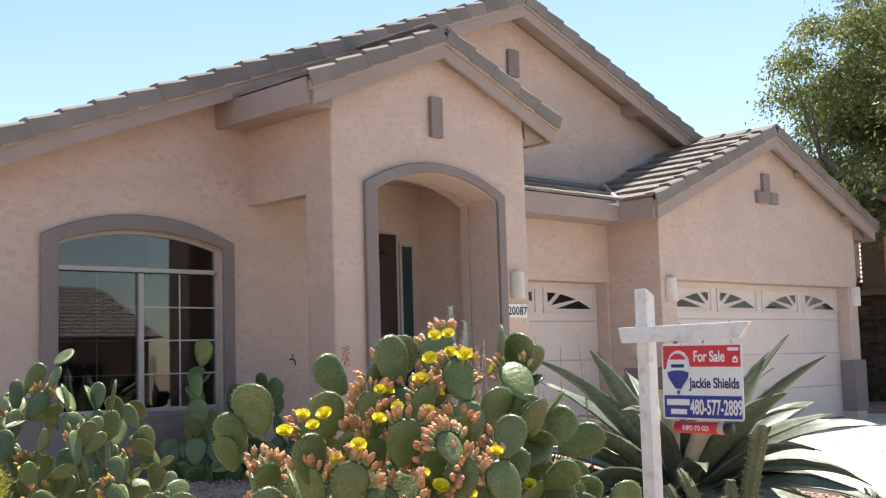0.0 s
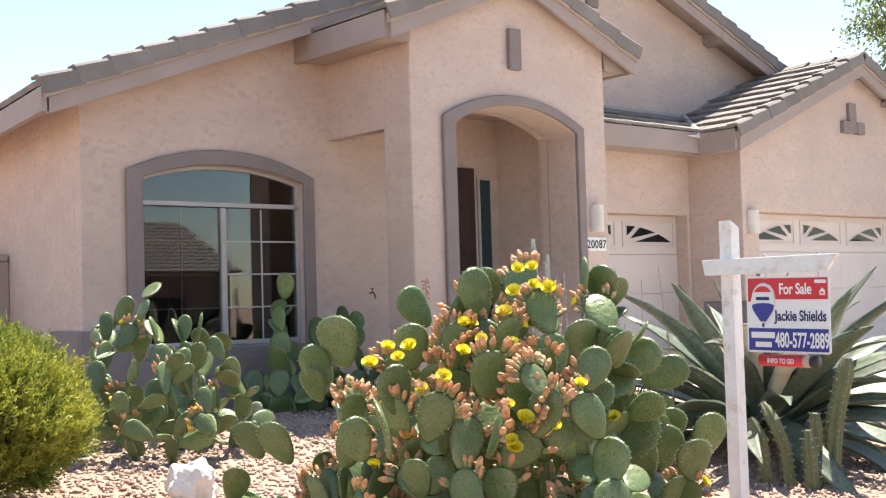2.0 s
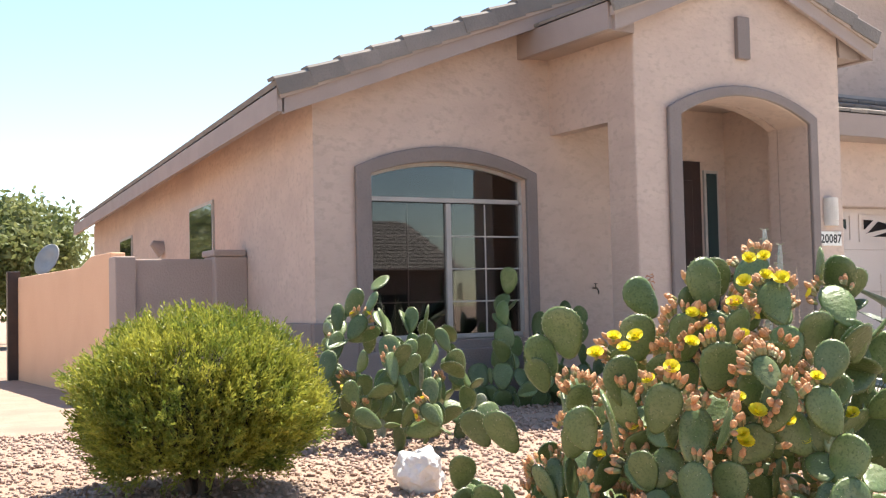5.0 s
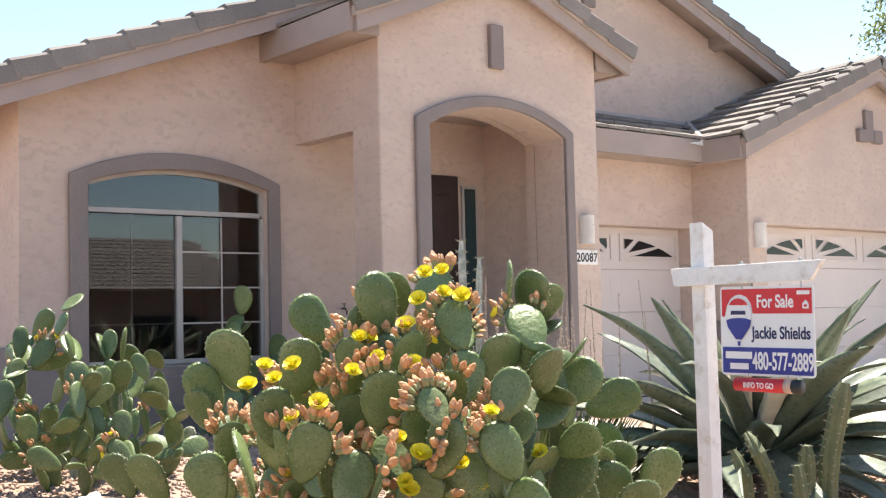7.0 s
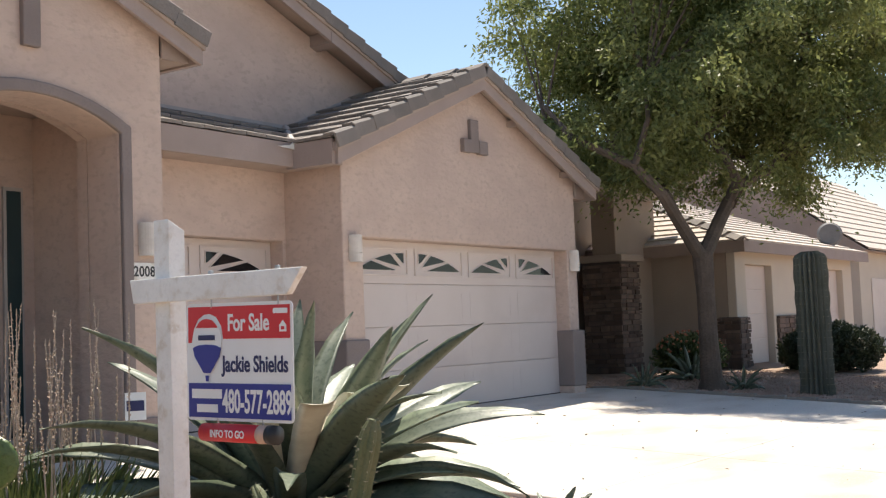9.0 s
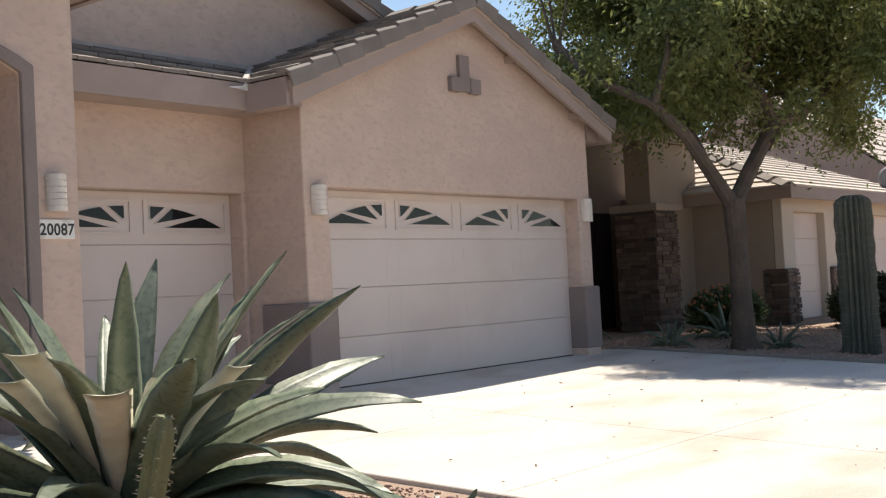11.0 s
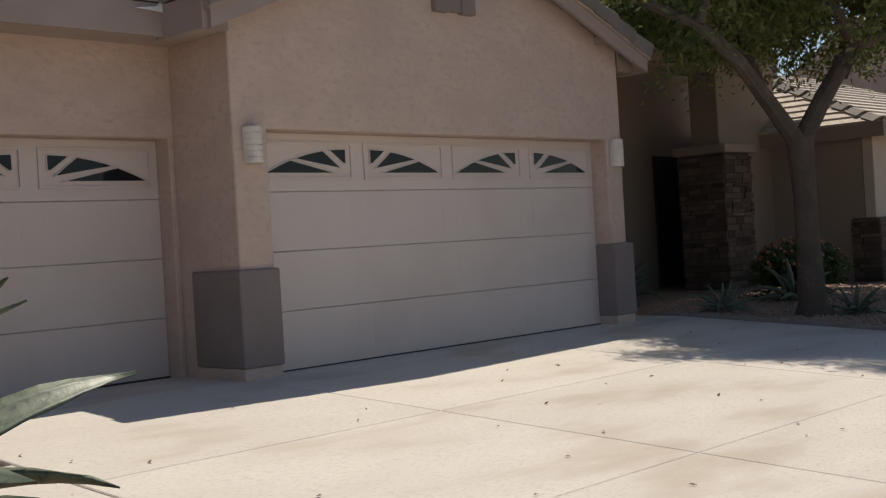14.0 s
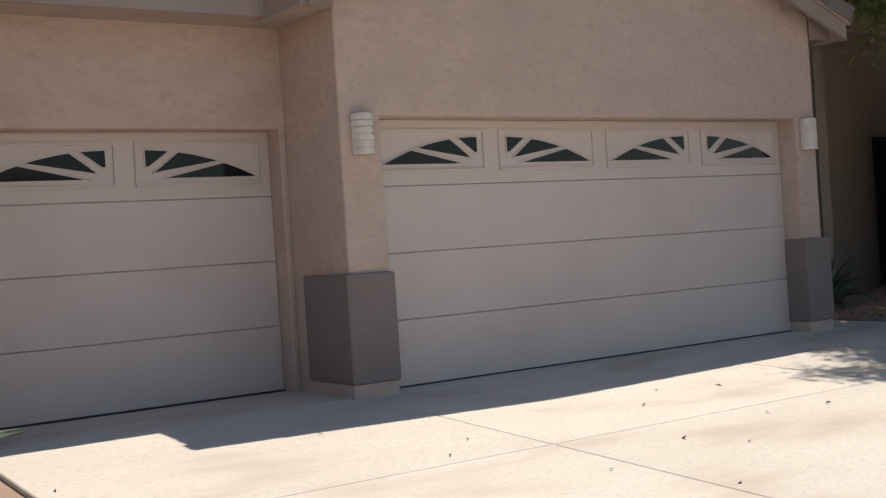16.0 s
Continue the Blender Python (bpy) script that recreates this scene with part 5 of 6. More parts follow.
pebbles("gravel", -21.0, -3.2, -12.6, -6.5, 16000, 0.012, 0.03, 13, "sparser tan gravel towards the street")
pebbles("gravel", -21.0, -13.5, -6.5, 1.3, 9000, 0.012, 0.03, 14, "sparser tan gravel beside the garden wall")
pebbles("gravel", -13.5, -3.2, -6.5, 1.3, 30000, 0.010, 0.028, 3, "loose pinkish tan gravel over the front yard", lambda x, y: not (x > -5.7 and y > -1.8))
pebbles("gravel", 6.25, 12.5, -5.5, 2.0, 9000, 0.012, 0.03, 4, "loose pinkish tan gravel under the tree")
DRY_LEAF = material("dry_fallen_leaf", (0.13, 0.09, 0.06), 0.9)
g = np.random.default_rng(5)
n = 60
c = np.column_stack([g.uniform(-3, 5.8, n), g.uniform(-6.5, -0.9, n), np.zeros(n)])
c[:, 2] = [ground_z(y) + 0.008 for y in c[:, 1]]
a = g.uniform(0, math.tau, n)
al = np.column_stack([np.cos(a), np.sin(a), g.normal(0, 0.2, n)]) * g.uniform(0.012, 0.03, (n, 1))
ac = np.column_stack([-np.sin(a), np.cos(a), g.normal(0, 0.3, n)]) * g.uniform(0.008, 0.014, (n, 1))
put("fallen_leaves", cards("fallen_leaves", c, al, ac, DRY_LEAF, 0.4), None, None, "small dry leaves scattered on the concrete", category="leaves", kind="stuff")

# ---- sale sign ----
RED = material("sign_red", (0.62, 0.025, 0.035), 0.4, (0.58, 0.025, 0.035), 5.0)
BLUE = material("sign_blue", (0.025, 0.035, 0.26), 0.4, (0.03, 0.04, 0.24), 5.0)
SIGN_WHITE = material("sign_white", (0.80, 0.80, 0.79), 0.4, (0.76, 0.76, 0.75), 5.0)
NAVY = material("sign_navy", (0.02, 0.025, 0.10), 0.5)
STEEL = material("galvanised_steel", (0.5, 0.5, 0.5), 0.4, metallic=0.9)
BLACK = material("black_plastic", (0.02, 0.02, 0.02), 0.5)
post = thing("sign_post", "white painted wooden sign post with a cross arm", "post", at=(-7.42, -4.92, ground_z(-4.92)))
gz = ground_z(-4.92)
bm = prism([(-0.045, -0.2), (0.045, -0.2), (0.045, 1.50 - gz - 0.035), (-0.045, 1.50 - gz + 0.01)], -0.045, 0.045)
softened(part("upright", bm, WHITE_PAINT, post), 0.004)
bm = prism([(0.145, 1.165 - gz), (0.165, 1.265 - gz), (-0.80, 1.265 - gz), (-0.72, 1.165 - gz)], -0.075, -0.04, "x")
softened(part("cross_arm", bm, WHITE_PAINT, post), 0.004)
for y in (-0.30, -0.66):
    bm = bmesh.new()
    tube(bm, [(-0.058, y, 1.275 - gz), (-0.058, y, 1.165 - gz), (-0.058, y, 1.13 - gz)], [0.004, 0.004, 0.004], 6)
    part("hook", bm, STEEL, post)
    part("hook", box(-0.064, -0.05, y - 0.01, y + 0.01, 1.262 - gz, 1.280 - gz, 0.003), STEEL, post)

SM = Matrix(((0, 0, -1, -7.478), (-1, 0, 0, -5.36), (0, 1, 0, 0.915), (0, 0, 0, 1))) @ pose(0, 0, 0, 0, 0, -1.0) @ Matrix.Diagonal((0.93, 1.0, 1.0, 1.0))
board = new("sale_sign")
board.matrix_basis = SM
tagged(board, "white, red and blue sale sign hanging from the post arm", "sign")


def flat(name, poly, w, mat, parent=board, label=""):
    return part(name, prism(poly, w, w + 0.0015, "z"), mat, parent, label)


def rounded(x0, x1, y0, y1, r, k=5):
    pts = []
    for cx, cy, a0 in ((x1 - r, y1 - r, 0), (x0 + r, y1 - r, 90), (x0 + r, y0 + r, 180), (x1 - r, y0 + r, 270)):
        pts += [(cx + r * math.cos(radians(a0 + 90 * i / k)), cy + r * math.sin(radians(a0 + 90 * i / k))) for i in range(k + 1)]
    return pts


part("panel", prism(rounded(-0.308, 0.308, -0.232, 0.232, 0.022), -0.006, 0.0, "z"), SIGN_WHITE, board)
flat("red_band", [(-0.296, 0.075), (-0.277, 0.075), (-0.262, 0.13), (-0.236, 0.168), (-0.20, 0.187), (-0.165, 0.19), (-0.125, 0.176), (-0.095, 0.14), (-0.085, 0.09), (0.296, 0.09), (0.296, 0.218), (-0.296, 0.218)], 0.0012, RED)
flat("blue_band", [(-0.296, -0.22), (0.296, -0.22), (0.296, -0.085), (-0.296, -0.085)], 0.0012, BLUE)
flat("balloon_emblem", [(-0.18 + 0.088 * math.cos(a), 0.085 + 0.088 * math.sin(a)) for a in [math.tau * k / 24 for k in range(24)]], 0.003, SIGN_WHITE)
flat("balloon_emblem", [(-0.18 + 0.072 * math.cos(a), 0.108 + 0.062 * math.sin(a)) for a in [radians(25 + 130 * k / 12) for k in range(13)]], 0.005, RED)
flat("balloon_emblem", [(-0.265, 0.055), (-0.255, 0.02), (-0.20, -0.045), (-0.16, -0.045), (-0.105, 0.02), (-0.095, 0.055), (-0.13, 0.065), (-0.18, 0.068), (-0.23, 0.065)], 0.005, BLUE)
flat("balloon_emblem", [(-0.19, -0.055), (-0.17, -0.055), (-0.173, -0.078), (-0.187, -0.078)], 0.005, BLUE)
for x0, x1, y0, y1 in ((-0.23, -0.13, 0.085, 0.105),):
    flat("emblem_bar", [(x0, y0), (x1, y0), (x1, y1), (x0, y1)], 0.0065, NAVY)
for x0, x1, y0, y1 in ((-0.275, -0.095, -0.145, -0.108), (-0.245, -0.12, -0.20, -0.168)):
    flat("emblem_bar", [(x0, y0), (x1, y0), (x1, y1), (x0, y1)], 0.003, SIGN_WHITE)
flat("small_mark", rounded(0.205, 0.285, 0.185, 0.205, 0.004), 0.003, SIGN_WHITE)
flat("small_mark", [(0.24, 0.115), (0.278, 0.115), (0.278, 0.14), (0.259, 0.158), (0.24, 0.14)], 0.003, SIGN_WHITE)
flat("small_mark", [(0.25, 0.123), (0.268, 0.123), (0.268, 0.135), (0.25, 0.135)], 0.005, RED)
lettering("lettering", "For Sale", 0.092, SIGN_WHITE, board, pose(0.062, 0.122, 0.0032), 0.80, depth=0.001)
lettering("lettering", "Jackie Shields", 0.088, NAVY, board, pose(0.095, -0.038, 0.0012), 0.80, depth=0.001)
lettering("lettering", "480-577-2889", 0.125, SIGN_WHITE, board, pose(0.105, -0.196, 0.0032), 0.56, depth=0.001)
tube_ob = new("leaflet_tube")
tube_ob.matrix_basis = SM @ pose(0.005, -0.278, 0.0)
tagged(tube_ob, "red and cream leaflet tube hung under the sale sign", "leaflet tube")
bm = bmesh.new()
bmesh.ops.create_cone(bm, cap_ends=True, segments=24, radius1=0.036, radius2=0.036, depth=0.33, matrix=pose(-0.045, 0, 0, 0, 90, 0))
part("barrel", bm, RED, tube_ob, "red barrel", True)
bm = bmesh.new()
bmesh.ops.create_cone(bm, cap_ends=True, segments=24, radius1=0.0362, radius2=0.0362, depth=0.05, matrix=pose(0.143, 0, 0, 0, 90, 0))
part("collar", bm, material("cream_plastic", (0.62, 0.42, 0.32), 0.5), tube_ob, "cream collar", True)
bm = bmesh.new()
bmesh.ops.create_cone(bm, cap_ends=True, segments=24, radius1=0.037, radius2=0.037, depth=0.045, matrix=pose(0.19, 0, 0, 0, 90, 0))
part("cap", bm, BLACK, tube_ob, "black end cap", True)
for x in (-0.13, 0.13):
    bm = bmesh.new()
    tube(bm, [(x, 0.03, -0.002), (x, 0.062, -0.003)], [0.004, 0.004], 6)
    part("hook", bm, STEEL, tube_ob)
lettering("lettering", "INFO TO GO", 0.04, SIGN_WHITE, tube_ob, pose(-0.04, -0.014, 0.0365), 0.85)

yard_sign = thing("yard_sign", "small white and blue notice on a thin stake", "sign", at=(-3.85, -0.5, ground_z(-0.5)))
m = pose(0, 0, 0, 0, 0, -38)
bm = bmesh.new()
tube(bm, [(0, 0, -0.05), (0, 0, 0.40)], [0.006, 0.006], 6)
part("stake", bm, STEEL, yard_sign)
bm = bmesh.new()
add_box(bm, -0.09, 0.09, -0.012, -0.006, 0.36, 0.60, 0.002, m)
part("panel", bm, SIGN_WHITE, yard_sign)
bm = bmesh.new()
add_box(bm, -0.075, 0.075, -0.0145, -0.012, 0.44, 0.53, 0.0, m)
part("printed_bar", bm, NAVY, yard_sign)

# ---- garden wall at the side ----
FENCE = material("painted_block_wall", (0.44, 0.35, 0.31), 0.92, (0.40, 0.32, 0.28), 1.5, 50, 0.4, 40, speckle=0.1)
# peach colour stands in for sunlight on the return wall, which the sun misses
SUNLIT_FENCE = material("sun_tinted_block_wall", (0.80, 0.50, 0.32), 0.92, (0.76, 0.46, 0.29), 1.5, 50, 0.4, 40, speckle=0.08)
garden = thing("garden_wall", "stuccoed block garden wall with capped piers beside the house", "wall")
softened(part("wall_panel", box(-9.95, -8.95, 4.40, 4.58, -0.1, 1.63), FENCE, garden), 0.015)
softened(part("pier", box(-8.98, -8.56, 4.30, 4.72, -0.1, 1.66), FENCE, garden), 0.02)
softened(part("pier_cap", box(-9.00, -8.58, 4.28, 4.74, 1.66, 1.74), FENCE, garden), 0.02)
softened(part("pier", box(-10.16, -9.92, 4.34, 4.64, -0.1, 1.66), FENCE, garden), 0.015)
softened(part("wall_panel", prism([(4.64, -0.1), (10.5, -0.1), (10.5, 1.60), (6.2, 1.60), (5.6, 1.72), (4.64, 1.72)], -10.14, -9.96, "x"), SUNLIT_FENCE, garden, "return wall with warm sunlight put into its peach colour"), 0.015)
softened(part("gate_post", box(-10.3, -10.1, 10.5, 10.62, -0.1, 1.7), DARK_WOOD, garden, "dark gate post"), 0.01)
dish = thing("satellite_dish", "pale grey satellite dish on a pole", "satellite dish", at=(-9.36, 11.5, 0))
bm = bmesh.new()
tube(bm, [(0, 0, -0.1), (0, 0, 1.72)], [0.03, 0.03], 8)
part("pole", bm, STEEL, dish)
bm = bmesh.new()
n = 20
cup = [[bm.verts.new(pose(-0.10, -0.1, 1.90, 65, 0, -55) @ Vector((0.25 * q * math.cos(math.tau * k / n), 0.29 * q * math.sin(math.tau * k / n), 0.09 * q * q))) for k in range(n)] for q in (0.05, 0.5, 1.0)]
for a, b in zip(cup, cup[1:]):
    for k in range(n):
        bm.faces.new((a[k], a[(k + 1) % n], b[(k + 1) % n], b[k]))
bm.faces.new(cup[0])
shell = part("reflector", bm, material("grey_paint", (0.38, 0.38, 0.36), 0.6), dish, "", True)
shell.modifiers.new("thick", "SOLIDIFY").thickness = 0.012

# ---- the big tree ----
def big_tree():
    g = np.random.default_rng(31)
    r = random.Random(5)
    tree = thing("shade_tree", "broad leafy shade tree with a forked trunk", "tree", at=(7.5, -1.1, yard(7.5, -1.1) - 0.05))
    trunk = bmesh.new()
    tube(trunk, [(0.06, 0, 0), (0.0, 0, 0.22), (-0.03, 0, 0.9), (-0.05, 0, 1.6), (-0.10, 0, 2.28)], [0.28, 0.18, 0.15, 0.145, 0.17], 14)
    part("trunk", trunk, BARK, tree)
    limbs = [
        [(-0.10, 0, 1.95), (-0.55, 0.1, 2.45), (-1.25, 0.1, 2.95), (-1.6, 0.4, 3.4), (-1.9, 1.3, 3.9), (-1.7, 1.9, 4.5)],
        [(-0.75, 0.1, 2.6), (-0.55, 0.4, 3.1), (-0.2, 0.9, 3.5), (-0.2, 1.6, 4.1)],
        [(-0.10, 0, 1.95), (0.35, -0.1, 2.55), (0.95, -0.15, 3.05), (1.15, -0.2, 3.3)],
        [(1.15, -0.2, 3.25), (0.85, -0.1, 3.7), (0.75, 0.2, 4.2), (1.0, 0.9, 5.0), (1.2, 1.3, 5.8)],
        [(1.15, -0.2, 3.25), (1.9, -0.4, 3.5), (2.7, -0.5, 4.0), (3.9, -0.6, 4.6), (4.6, -0.6, 5.4)],
        [(-1.6, 0.4, 3.4), (-1.5, 0.2, 4.1), (-1.1, 0.4, 4.9)],
        [(1.9, -0.4, 3.5), (2.3, 0.7, 4.3), (2.6, 1.6, 5.2)],
    ]
    thick = [(0.12, 0.04), (0.07, 0.025), (0.125, 0.10), (0.085, 0.03), (0.08, 0.025), (0.06, 0.02), (0.06, 0.02)]
    for pts, (a, b) in zip(limbs, thick):
        bm = bmesh.new()
        m = len(pts)
        wob = [Vector(p) + Vector((0, 0, 0.22)) + (Vector((r.uniform(-.05, .05), r.uniform(-.05, .05), 0)) if 0 < i < m - 1 else Vector()) for i, p in enumerate(pts)]
        tube(bm, wob, [a + (b - a) * i / (m - 1) for i in range(m)], 9)
        part("limb", bm, BARK, tree)
    nodes = [Vector(p) for pts in limbs for p in pts[2:]]
    centres = []
    while len(centres) < 700:
        q = Vector((r.gauss(0, 1), r.gauss(0, 1), r.gauss(0, 1))).normalized()
        k = r.random() ** 0.45
        p = Vector((2.2 + q.x * 5.4 * k, 0.4 + q.y * 3.7 * k, 5.95 + q.z * 3.15 * k))
        if p.z < 3.3 + (0.6 if 0.6 < p.x < 5.0 else 0.0) + (0.35 if p.y < 0 else 0) + 0.4 * math.sin(p.x * 1.7) + 0.25 * math.sin(p.x * 4.1 + p.y):
            continue
        # the crown leaves the middle of the driveway in the sun
        shade = Vector((7.5 + p.x - 0.38 * p.z, -1.1 + p.y - 0.17 * p.z))
        if shade.y < 0.0 and shade.x < (2.9 if shade.y < -1.6 else 3.8) + 0.9 * noise.noise(p * 1.3):
            continue
        if noise.noise(p * 0.7) < -0.26:
            continue
        centres.append(p)
    bm = bmesh.new()
    for i, c in enumerate(centres):
        if i % 5 == 0:
            nd = min(nodes, key=lambda q: (q - c).length)
            mid = nd.lerp(c, 0.5) + Vector((0, 0, 0.15))
            tube(bm, [nd, mid, c], [0.028, 0.018, 0.006], 5)
    tagged(part("twig_mass", bm, BARK, tree), kind="stuff")
    cc = np.array([tuple(c) for c in centres])
    per = 430
    base = np.repeat(cc, per, 0)
    n = len(base)
    off = g.normal(size=(n, 3)) * np.array([0.23, 0.23, 0.14])
    off[:, 2] -= 0.30 * (np.hypot(off[:, 0], off[:, 1]) / 0.5) ** 2
    al = unit(off * np.array([1, 1, 0.2]) + np.array([0, 0, -0.35]) + g.normal(size=(n, 3)) * 0.45)
    ac = unit(np.cross(al, g.normal(size=(n, 3))))
    s = 0.034 + 0.030 * g.random((n, 1))
    me = cards("crown", base + off, al * s, ac * s * 0.40, TREE_LEAF, 0.35)
    tagged(put("crown", me, tree), kind="stuff")
    return tree


big_tree()

# ---- saguaro, hedge, flowering shrub, small agaves under the tree ----
sag = thing("saguaro", "single tall dark green saguaro without arms", "cactus", at=(7.7, -2.75, yard(7.7, -2.75) - 0.05))
ribbed_stem([(0, 0, 0), (0.0, 0, 0.6), (0.0, 0, 1.3), (-0.02, 0, 2.27)], 0.262, 19, SAGUARO, sag, True, "trunk")
leafy_ball("hedge_shrub", "dark green clipped shrub in the neighbouring yard", "shrub", 13.6, -1.2, 1.5, 0.9, 0.5, 0.35, 5200, HEDGE_LEAF, 0.06, 6, 12, -0.7, 0.1)
red = leafy_ball("flowering_shrub", "green shrub with orange-red flowers beside the tree", "shrub", 9.7, 0.2, 0.60, 0.45, 0.26, 0.26, 800, GRASS_LEAF, 0.08, 7, 15, -0.6, 0.30)
g = np.random.default_rng(9)
for k in range(90):
    d = Vector((g.normal(), g.normal(), abs(g.normal()) + 0.25)).normalized()
    bm = bmesh.new()
    bmesh.ops.create_icosphere(bm, subdivisions=1, radius=0.026)
    for v in bm.verts:
        v.co = v.co * (1 + 0.4 * noise.noise(v.co * 40 + Vector((k, 0, 0))))
    ob = part("flower", bm, RED_FLOWER, red)
    ob.matrix_basis = pose(d.x * 0.82, d.y * 0.6, 0.38 + d.z * 0.46)
small = agave("small spiky agave on the gravel under the tree", 6.9, -0.2, 16, 0.42, 0.03, 16, "small agaves", 0, (1.4, 0.4))
for x, y, t, k in ((7.85, -1.5, 40, 1.0), (7.9, 2.2, 120, 1.8), (8.8, -0.2, 200, 1.5)):
    copy_thing(small, pose(x, y, yard(x, y) - 0.02, 0, 0, t) @ Matrix.Scale(k, 4))

# ---- neighbouring house beyond the tree ----
NB_WALL = material("dull_tan_stucco", (0.37, 0.30, 0.245), 0.92, (0.33, 0.27, 0.22), 1.0, 40, 0.4, 40, speckle=0.1)
NB_PALE = material("pale_cream_stucco", (0.62, 0.55, 0.46), 0.92, (0.58, 0.51, 0.43), 1.0, 40, 0.4, 40, speckle=0.08)
OPP_WALL = material("brown_stucco", (0.16, 0.12, 0.10), 0.92, (0.14, 0.105, 0.09), 1.0, 40, 0.3, 40)
STONE = material("ledge_stone", (0.17, 0.115, 0.09), 0.9, (0.11, 0.085, 0.072), 6.0, 50, 0.6, 30, spread=0.45, speckle=0.2)
MORTAR = material("dark_mortar", (0.11, 0.09, 0.08), 0.95)


def stone_pier(parent, x0, x1, y0, y1, z0, z1, seed):
    """A pier faced with thin ledge stones laid in rows."""
    r = random.Random(seed)
    core = part("stone_core", box(x0 + 0.03, x1 - 0.03, y0 + 0.03, y1 - 0.03, z0, z1), MORTAR, parent)
    z = z0
    while z < z1 - 0.05:
        h = min(r.choice((0.07, 0.10, 0.13)), z1 - z)
        for axis, a0, a1 in (("x", x0, x1), ("y", y0, y1)):
            a = a0
            while a < a1 - 0.06:
                w = min(r.uniform(0.16, 0.42), a1 - a)
                d = r.uniform(0.0, 0.03)
                if axis == "x":
                    ob = put("stone", from_bm("stone", box(a + 0.006, a + w - 0.006, y0 - d, y0 + 0.05, z + 0.006, z + h - 0.006, 0.008), STONE), core)
                else:
                    ob = put("stone", from_bm("stone", box(x0 - d, x0 + 0.05, a + 0.006, a + w - 0.006, z + 0.006, z + h - 0.006, 0.008), STONE), core)
                a += w
        z += h


nb = thing("neighbour_house", "tan stucco house with stone piers and pale tile roof", "house", "neighbouring houses")
part("wall", box(5.9, 13.7, 5.2, 5.4, -0.1, 4.2), NB_WALL, nb)
part("wall", box(8.8, 13.7, 4.2, 4.4, -0.1, 4.2), NB_WALL, nb)
part("wall", box(12.28, 13.95, 2.75, 2.95, -0.1, 3.7), NB_WALL, nb)
part("wall", box(13.7, 13.9, 1.003, 9.0, -0.1, 2.55), NB_WALL, nb)
softened(part("wall", prism([(13.7, -0.1), (14.3, -0.1), (14.3, 2.2), (15.95, 2.2), (15.95, -0.1), (17.7, -0.1), (17.7, 2.2), (21.4, 2.2), (21.4, -0.1), (22.2, -0.1), (22.2, 2.55), (13.7, 2.55)], 0.8, 1.0), NB_PALE, nb), 0.02)
for x0, x1 in ((14.3, 15.95), (17.7, 21.4)):
    gd = put("garage_door", from_bm("garage_door", box(x0, x1, 0.98, 1.03, 0.0, 2.2), DOOR_PAINT), nb, None, "cream sectional garage door")
    for i in range(4):
        put("door_section", from_bm("door_section", box(x0 + 0.01, x1 - 0.01, 0.965, 0.985, 0.55 * i + 0.01, 0.55 * i + 0.54, 0.005), DOOR_PAINT), gd)
stone_pier(nb, 13.66, 14.26, 0.74, 1.25, -0.1, 1.05, 2)
stone_pier(nb, 16.1, 17.6, 0.74, 1.0, -0.1, 1.05, 3)
stone_pier(nb, 11.55, 12.45, 2.45, 3.35, -0.1, 2.30, 4)
softened(part("pier_cap", box(11.47, 12.53, 2.37, 3.43, 2.30, 2.45), NB_WALL, nb), 0.02)
softened(part("porch_pillar", box(11.72, 12.28, 2.62, 3.18, 2.45, 3.7), NB_WALL, nb), 0.02)
part("porch_beam", box(8.6, 13.9, 2.62, 3.18, 3.7, 4.25), NB_WALL, nb)
part("porch_side", box(8.6, 8.8, 2.62, 5.2, -0.1, 4.2), NB_WALL, nb)
nd = put("front_door", from_bm("front_door", box(12.0, 12.75, 4.15, 4.199, 0.0, 2.4, 0.01), DARK_WOOD), nb, None, "dark entrance door")
nroof = put("roof", from_bm("roof", box(13.35, 22.6, 0.45, 9.2, 2.52, 2.62), SOFFIT), nb, None, "pale tile hip roof")
part("eave_board", box(13.33, 22.62, 0.43, 0.47, 2.42, 2.66), FASCIA, nroof)
part("eave_board", box(13.33, 13.37, 0.47, 9.2, 2.42, 2.66), FASCIA, nroof)
tagged(put("roof_tiles", courses("roof_tiles", ((13.35, 0.45, 2.65), (22.6, 0.45, 2.65), (20.0, 4.8, 4.3), (16.2, 4.8, 4.3)), 13, TILE_PALE), nroof), kind="stuff")
tagged(put("roof_tiles", courses("roof_tiles", ((13.35, 9.2, 2.65), (13.35, 0.45, 2.65), (16.2, 4.8, 4.3), (16.2, 4.9, 4.3)), 13, TILE_PALE), nroof), kind="stuff")
tagged(put("roof_tiles", courses("roof_tiles", ((22.6, 9.2, 2.65), (13.35, 9.2, 2.65), (16.2, 4.9, 4.3), (20.0, 4.9, 4.3)), 13, TILE_PALE), nroof), kind="stuff")
for i in range(11):
    t = i / 11
    put("hip_cap", CAP_ME, nroof, slope_frame(Vector((13.35, 0.45, 2.73)).lerp(Vector((16.2, 4.8, 4.38)), t + 0.04), Vector((4.35, -2.85, 0)), (-2.85, -4.35, -1.65)))
tagged(put("roof_tiles", courses("roof_tiles", ((5.9, 2.3, 4.3), (14.2, 2.3, 4.3), (14.2, 8.0, 6.2), (5.9, 8.0, 6.2)), 16, TILE_PALE), nroof), kind="stuff")
part("roof_deck", roof_slab([(5.9, 2.3, 4.29), (14.2, 2.3, 4.29), (14.2, 8.0, 6.19), (5.9, 8.0, 6.19)]), SOFFIT, nroof)
